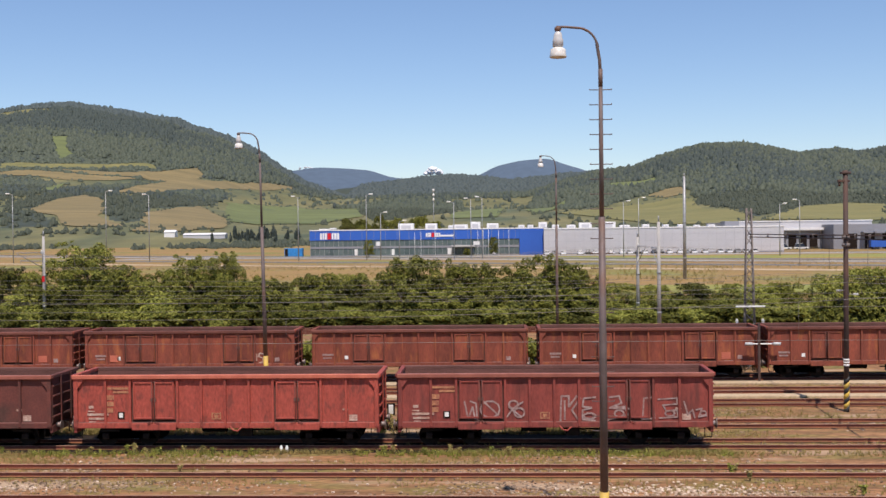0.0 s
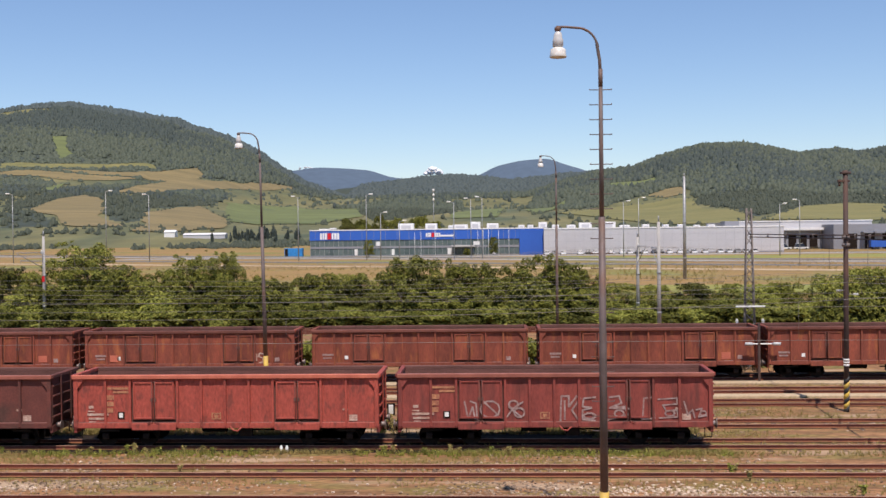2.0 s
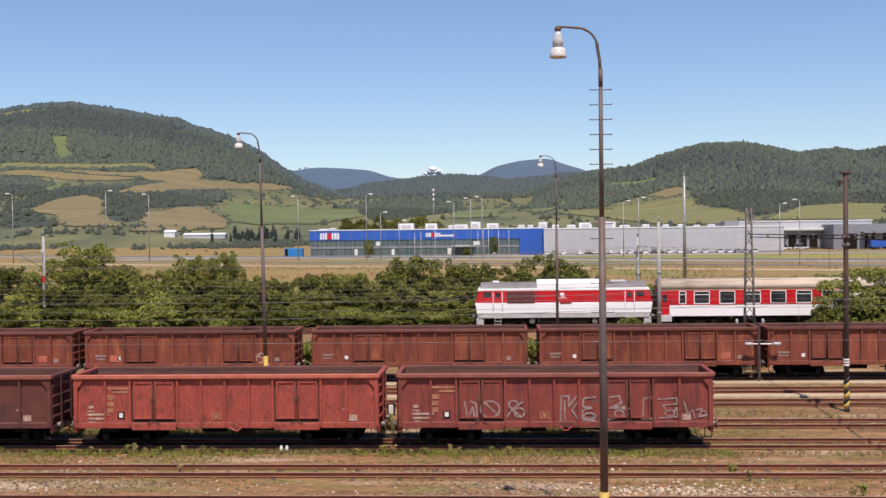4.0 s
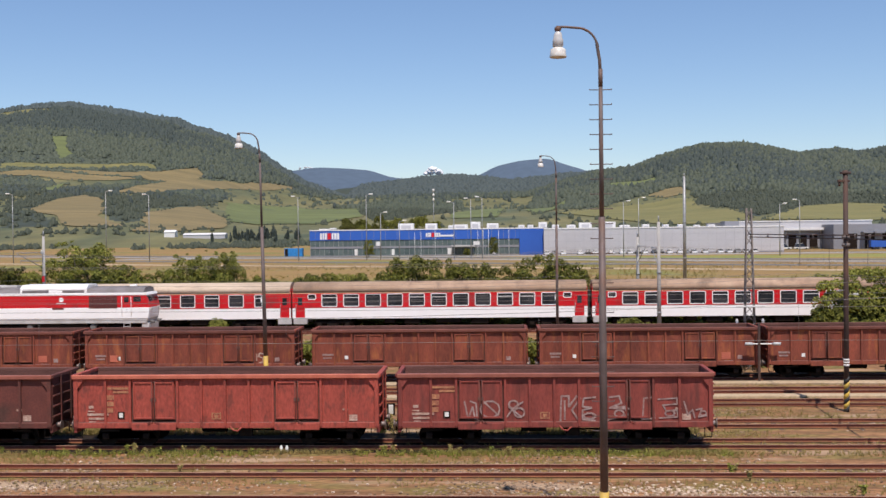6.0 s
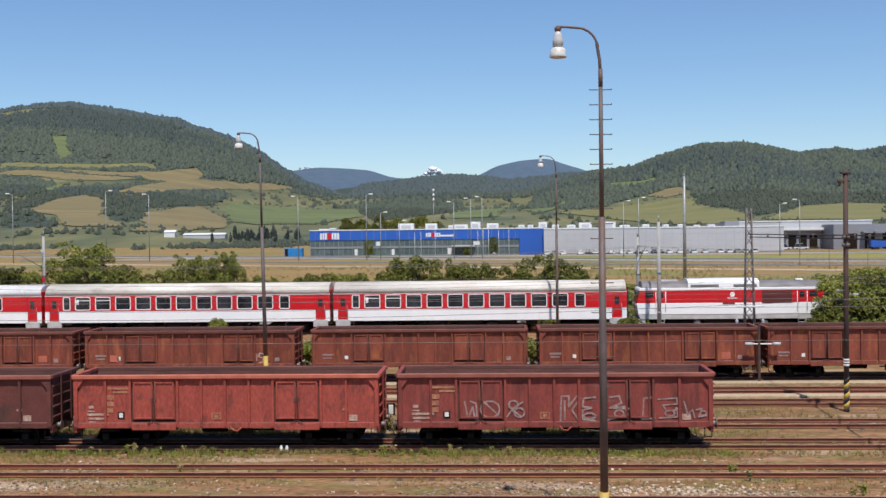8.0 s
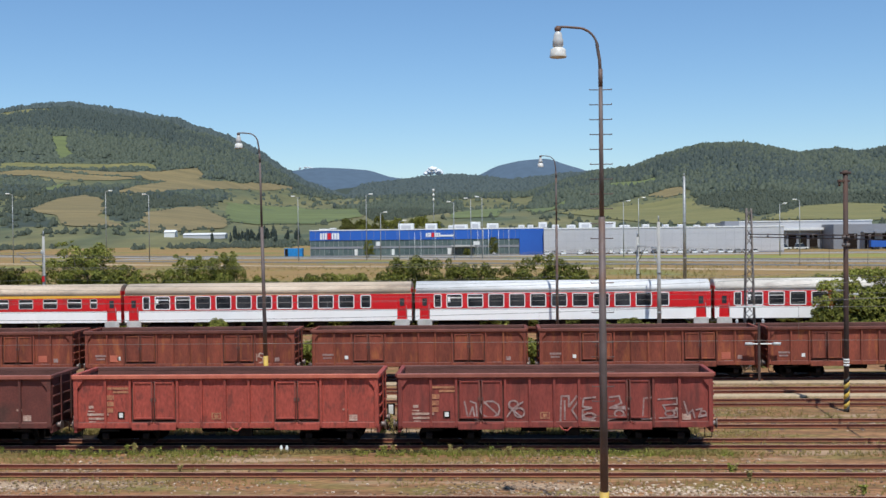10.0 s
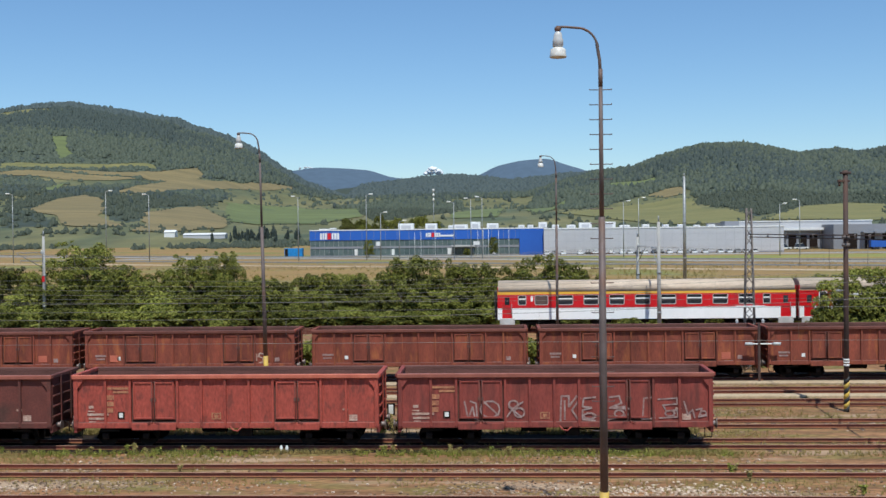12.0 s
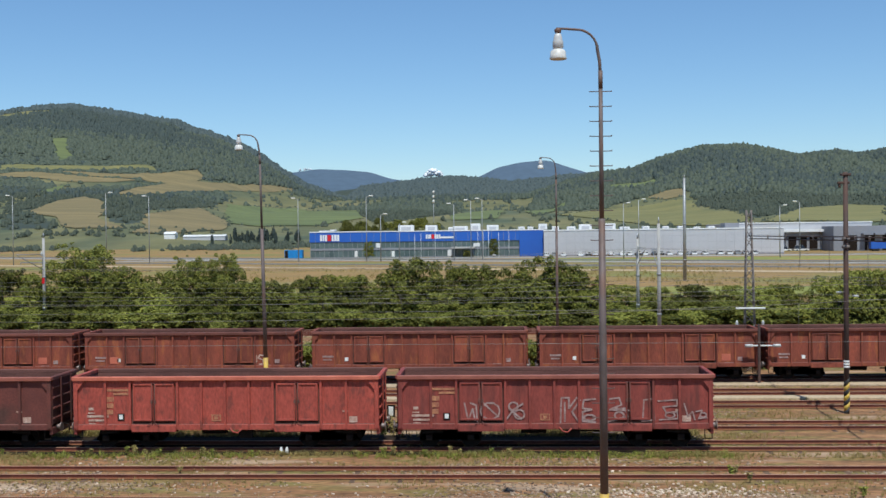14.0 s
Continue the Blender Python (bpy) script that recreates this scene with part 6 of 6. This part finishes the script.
def build_factory():
    Y, Z = 380.0, 1.0
    f = thing("office_building", pose(0, Y, Z), "blue clad office front with green glazing", "building")
    x0, x1, xs, top = -67.2, 14.2, 5.9, 9.0
    part("core_wall", boxed(x0 + 0.3, x1 - 0.3, 0.6, 40, 0, top - 0.4), M_factory_grey, f)
    par = part("parapet", boxed(x0, x1, 0.0, 0.5, 5.6, top, bevel=0.05), M_factory_blue, f, "blue clad upper wall")
    for i in range(20):
        part("panel_joint", boxed(x0 + 4.1 * i + 1.98, x0 + 4.1 * i + 2.06, -0.02, 0.0, 5.6, top), M_factory_grey, par)
    part("end_panel", boxed(xs, x1, -0.1, 0.55, 0, top - 0.02, bevel=0.05), M_factory_blue, f, "blue clad corner wall")
    part("coping", boxed(x0 - 0.1, x1, -0.15, 0.6, top, top + 0.35, bevel=0.04), M_roof_unit, f, "pale metal coping")
    part("roof_slab", boxed(x0 + 0.2, x1, 0.5, 40, top - 0.4, top + 0.05), M_factory_white, f)
    part("floor_band", boxed(x0 + 0.2, xs, 0.05, 0.4, 2.75, 3.45), M_factory_grey, f)
    part("plinth", boxed(x0 + 0.2, xs, 0.05, 0.4, -0.2, 0.35), M_factory_grey, f)
    first = None
    n = 44
    w = (xs - x0 - 0.4) / n
    for row in ((0.35, 2.75), (3.45, 5.6)):
        for i in range(n):
            a = x0 + 0.2 + w * i
            pane = part("window", boxed(a + 0.04, a + w - 0.04, 0.22 + 0.01 * (i % 3), 0.3 + 0.01 * (i % 3), row[0] + 0.03, row[1] - 0.03), M_factory_glass, f)
            part("window_frame", boxed(a - 0.04, a + 0.04, 0.1, 0.35, row[0], row[1]), M_galv if i % 4 else M_factory_grey, pane)
    # bright sheets and doors behind the glazing line
    for x, z, ww, h in ((-51.5, 0.4, 1.2, 2.1), (-38.5, 0.4, 1.0, 2.0), (-19, 0.4, 1.6, 2.2), (-3.5, 0.4, 1.1, 2.1), (-44.0, 3.6, 1.5, 1.5), (-10.0, 3.6, 2.2, 1.2)):
        part("door", boxed(x, x + ww, 0.1, 0.2, z, z + h), M_roof_unit, f)
    part("entrance_canopy", boxed(-17.5, -9.5, -6.0, 0.0, 3.0, 3.6, bevel=0.06), M_concrete_pole, f, "pale entrance canopy")
    for x in (-17, -10):
        part("canopy_column", rod(B(), (x, -4.6, 0), (x, -4.6, 2.7), 0.18), M_galv, f)
    for base in (-63.5, -26.5):                     # company sign, as plain blocks
        k = 1.0 if base < -40 else 0.75
        for dx, ww, m in ((0.0, 0.7, M_roof_unit), (0.9, 0.5, M_roof_unit), (1.6, 0.8, M_roof_unit), (2.6, 1.3, M_train_red), (4.1, 0.6, M_roof_unit), (4.9, 0.9, M_roof_unit), (6.0, 0.7, M_roof_unit)):
            part("sign_block", boxed(base + dx * k, base + (dx + ww) * k, -0.12, -0.02, 6.0 + (1 - k) * 2, 8.2 - (1 - k)), m, f)
    part("sign_bar", boxed(-21.5, -16.8, -0.12, -0.02, 6.6, 7.2), M_roof_unit, f)
    for x, hh in ((-29.5, 8.0), (-27.4, 8.2), (-22.6, 9.4), (-8.2, 9.0), (-6.4, 8.6), (-4.6, 9.2), (-1.2, 8.4), (2.2, 8.8)):
        pl = thing("flagpole", pose(x, Y - 11, Z), "slender white flagpole before the factory offices", "flagpole", "flagpoles before the offices")
        part("pole", rod(B(), (0, 0, 0), (0, 0, hh), 0.08, 0.05, n=8), M_white_tag, pl)
        part("cap", turned(B(), [(0.04, 0), (0.1, 0.06), (0.04, 0.14)], (0, 0, hh), 8), M_galv, pl)
    # long pale hall
    h = thing("factory_hall", pose(0, Y - 2, Z), "long pale grey clad factory hall", "building")
    part("wall", boxed(14.25, 95.5, 0, 60, 0, 8.7, bevel=0.05), M_factory_white, h)
    for i in range(27):
        part("panel_joint", boxed(15.9 + 3.0 * i, 15.98 + 3.0 * i, -0.03, 0.0, 0.4, 8.4), M_joint, h)
    for z in (2.2, 4.4, 6.6):
        part("panel_joint", boxed(14.3, 95.4, -0.025, 0.0, z, z + 0.06), M_joint, h)
    part("parapet", boxed(14.1, 95.6, -0.15, 0.5, 8.7, 9.1), M_roof_unit, h)
    part("plinth", boxed(14.2, 95.5, -0.1, 0.2, -0.2, 0.5), M_factory_grey, h)
    for x, hgt, w in ((-61, 1.0, 2.0), (-63, 0.7, 6), (-34.5, 2.3, 5.6), (-25.4, 2.2, 4.2), (-18.3, 1.4, 2.0), (-15.0, 1.7, 5.4), (-9.6, 2.6, 3.6), (-3.4, 2.0, 4.2), (6.9, 1.3, 2.2), (10.1, 1.3, 2.0), (14.5, 2.2, 3.0)):
        rooftop(x, Y + 14, Z + top + 0.05, w, hgt)
    for x, hgt, w in ((19, 1.6, 2.4), (24.6, 1.5, 3), (29.6, 2.2, 4.5), (37.5, 2.4, 5.5), (43.5, 1.2, 3.5), (51, 1.3, 2.4), (58, 1.2, 2), (63.5, 1.2, 2.4), (69, 0.9, 2), (74, 1.0, 2.4)):
        rooftop(x, Y + 14, Z + 8.7, w, hgt)
    b = thing("warehouse", pose(0, 430, Z), "pale grey warehouse with dark loading docks", "building")
    part("wall", boxed(88, 142, 0, 50, 0, 10.6, bevel=0.05), M_factory_white, b)
    part("stair_tower", boxed(86, 91.5, -0.5, 8, 0, 11.0, bevel=0.05), M_factory_grey, b)
    part("parapet", boxed(88, 142.2, -0.2, 0.4, 10.6, 11.0), M_roof_unit, b)
    dock = part("dock_wall", boxed(109, 122, -1.2, -0.05, 0.6, 7.2), M_factory_grey, b)
    for i in range(3):
        part("dock_door", boxed(110 + 4 * i, 113 + 4 * i, -1.3, -1.2, 0.8, 5.4), M_under, dock)
    part("dock_roof", boxed(107, 124, -3, 0, 7.2, 8.2), M_roof_unit, b)
    g = thing("grey_hall", pose(0, 415, Z), "dark grey clad hall with truck bays", "building")
    part("wall", boxed(123, 165, 0, 40, 0, 9.3, bevel=0.05), M_factory_grey, g)
    for i in range(5):
        part("bay_door", boxed(128 + 6.4 * i, 131.6 + 6.4 * i, -0.1, 0.0, 0.2, 5.8), M_under, g)
    for i in range(6):
        part("awning", boxed(133 + 4.2 * i, 136.6 + 4.2 * i, -3.0, 0, 5.9, 6.5), M_factory_grey, g)
    lorry = thing("blue_lorry", pose(137.5, 405, Z), "blue lorry parked at the truck bays", "lorry")
    part("body", boxed(-4.5, 3.0, -1.25, 1.25, 0.9, 3.4, bevel=0.06), M_factory_blue, lorry)
    part("cab", boxed(3.1, 5.0, -1.2, 1.2, 0.6, 2.9, bevel=0.15), M_factory_blue, lorry)
    for a in (-3.2, -2.0, 4.0):
        part("wheel", rod(B(), (a, -1.25, 0.5), (a, 1.25, 0.5), 0.5, n=12), M_black, lorry)
    kiosk = thing("blue_container", pose(-73.5, 384, Z), "bright blue storage container beside the offices", "container")
    part("body", boxed(-3.2, 3.2, -1.3, 1.3, 0.1, 3.0, bevel=0.05), mat("bright_blue_paint", (0.03, 0.22, 0.55), (0.03, 0.18, 0.47), 1, 0.5), kiosk)
    part("door", boxed(-3.0, -1.9, -1.36, -1.3, 0.2, 2.8), M_under, kiosk)
    r = random.Random(9)
    for i in range(26):
        x = 15 + i * 2.75 + r.uniform(-0.5, 0.5)
        if r.random() < 0.92:
            p, lab = r.choice(((M_roof_unit, "white parked car beside the factory hall"), (M_roof_unit, "white parked car beside the factory hall"), (M_galv, "silver parked car beside the factory hall"), (M_black, "dark parked car beside the factory hall"), (M_roof_unit, "white parked car beside the factory hall")))
            van(x, 371.5, 4.3, 1.45, p, lab, 90)
    for x, y, lab in ((106, 420, "white delivery van near the loading dock"), (113, 422, "white delivery van near the loading dock")):
        van(x, y, 5.6, 2.2, M_roof_unit, lab, 0)
    for x, y, w, d, hh, m in ((-245, 800, 8, 7, 5.5, M_roof_unit), (-219, 800, 31, 9, 4.2, M_factory_white)):
        s = thing("farm_shed", pose(x, y, float(land(x, y)) - 0.3), "long white farm shed at the foot of the hill", "shed")
        part("wall", boxed(-w / 2, w / 2, -d / 2, d / 2, 0, hh * 0.7), m, s)
        part("roof", prism(B(), [(-d / 2 - 0.4, hh * 0.7), (0, hh), (d / 2 + 0.4, hh * 0.7)], -w / 2 - 0.4, w / 2 + 0.4), M_roof_unit, s)


def rooftop(x, y, z, w, h):
    u = thing("rooftop_unit", pose(x, y, z), "white ventilation unit on the factory roof", "ventilation unit", "ventilation units on the roof")
    part("casing", boxed(-w / 2, w / 2, -1.5, 1.5, 0.25, h, bevel=0.1), M_roof_unit, u)
    part("stand", boxed(-w / 2 + 0.2, w / 2 - 0.2, -1.2, 1.2, 0, 0.25), M_galv, u)
    part("louvre", boxed(-w * 0.3, w * 0.3, -1.54, -1.5, 0.35, h * 0.7), M_factory_white, u)


def build_roads():
    strip_road("road", (-420, 562, 1.0), (120, 251, 1.0), 11, M_asphalt, "grey asphalt road crossing the meadow")
    strip_road("road", (-160, 330, 1.0), (200, 150, 1.0), 7, M_gravelroad, "pale gravel service road across the meadow")
    strip_road("pavement", (-130, 368, 1.0), (170, 360, 1.0), 16, M_asphalt, "grey asphalt yard before the factory", 0.05)
    strip_road("verge", (0, 330, 1.0), (170, 318, 1.0), 34, M_meadow_green, "green grass verge before the factory", 0.03, cat="grass")
    strip_road("verge", (-60, 160, 1.0), (120, 150, 1.0), 22, M_meadow_green, "greener strip of meadow behind the hedge", 0.03, cat="grass")
    guard_rail((-300, 484, 1.06), (100, 254, 1.06), "galvanised guard rail along the road")
    guard_rail((-150, 334, 1.06), (150, 184, 1.06), "galvanised guard rail along the service road")
    for y, w in ((67.6, 0.95), (62.35, 0.85)):
        done("path", boxed(-60, 60, y - w / 2, y + w / 2, -0.05, 0.14, bevel=0.04), M_gravelroad, None, "pale gravel walkway between the sidings", "path", kind="structure")
    for x, h, s in ((-150.4, 21.2, -1), (-121.2, 21.7, 1), (-107.8, 20.5, -1), (-61.8, 19.2, -1), (-41.0, 19.6, 1), (-36.7, 14.1, 1), (-31, 11.5, 1), (-14.5, 17, -1), (-9.4, 18, -1), (-6.0, 18.4, -1), (36.2, 16.5, 1), (40.7, 17.5, 1), (82.2, 15.2, 1), (88.0, 16.3, -1)):
        street_lamp(x, 330, h, s, "tall galvanised street lamp with white head")


def build_cloud():
    r = np.random.default_rng(6)
    n = 90
    u = r.uniform(-1, 1, n)
    P = np.stack([-296 + 36 * u, r.normal(4750, 20, n), 252 + 26 * (1 - u * u) * r.uniform(0, 1, n)], -1)
    P[:26] = np.stack([-846 + 34 * u[:26], P[:26, 1], 283 + 7 * (1 - u[:26] ** 2)], -1)    # a low streak over the far ridge
    w = np.where(np.arange(n) < 26, 9, r.uniform(16, 26, n))
    me = scatter("cloud", *BLOB, P, np.stack([w, w, w * 0.6], -1), M_cloud, seed=9)
    me.polygons.foreach_set("use_smooth", np.ones(len(me.polygons), bool))
    tagged(new("cloud", me), "small white clouds low behind the far ridge", "cloud", kind="structure")


def build_small():
    """Yard odds and ends, and a mast far behind the factory."""
    m = thing("radio_mast", pose(-37.4, 600, 0.9), "slim grey radio mast with white drum antennas", "mast")
    part("shaft", rod(B(), (0, 0, 0), (0, 0, 32), 0.3, 0.12, n=8), M_galv, m)
    for z in (31.0, 28.4, 25.8):
        part("antenna", turned(B(), [(0.3, 0), (0.55, 0.1), (0.55, 1.3), (0.3, 1.4)], (0, 0, z - 0.7), 10), M_white_tag, m)
    s = thing("point_marker", pose(-5.41, 52.2, 0), "white plate marker on a short post", "marker")
    part("post", boxed(-0.05, 0.05, -0.05, 0.05, 0, 0.9), M_under, s)
    part("plate", boxed(-0.11, 0.11, -0.07, -0.03, 0.8, 1.24, bevel=0.015), M_white_tag, s)
    part("frame", boxed(-0.19, 0.19, -0.025, 0.03, 0.72, 1.32, bevel=0.02), M_under, s)
    for x in (-9.7, -9.45):
        b = thing("plastic_bottle", pose(x, 47.1, 0), "white plastic bottle lying by the rails", "bottle")
        part("bottle", turned(B(), [(0.05, 0), (0.07, 0.03), (0.07, 0.22), (0.03, 0.28), (0.03, 0.31)], n=10), M_white_tag, b)


build_hedge()
build_valley_trees()
build_ground_cover()
build_weeds()
build_roads()
build_factory()
build_small()
build_cloud()


# ---- what moves ----
def motions():
    z = MAIN + TOP
    for ob, x in EAST:                      # 28.25 m/s towards +x on the nearer line
        walk(ob, [(t, pose(x + 28.25 * t, 92.95, z)) for t in (0.0, 7.0, 14.0)])
    for ob, x in WEST:                      # 28.2 m/s towards -x on the farther line
        walk(ob, [(t, pose(x - 28.2 * (t - 5.5), 97.95, z - 0.2, 0, 0, 180)) for t in (0.0, 7.0, 14.0)])


motions()
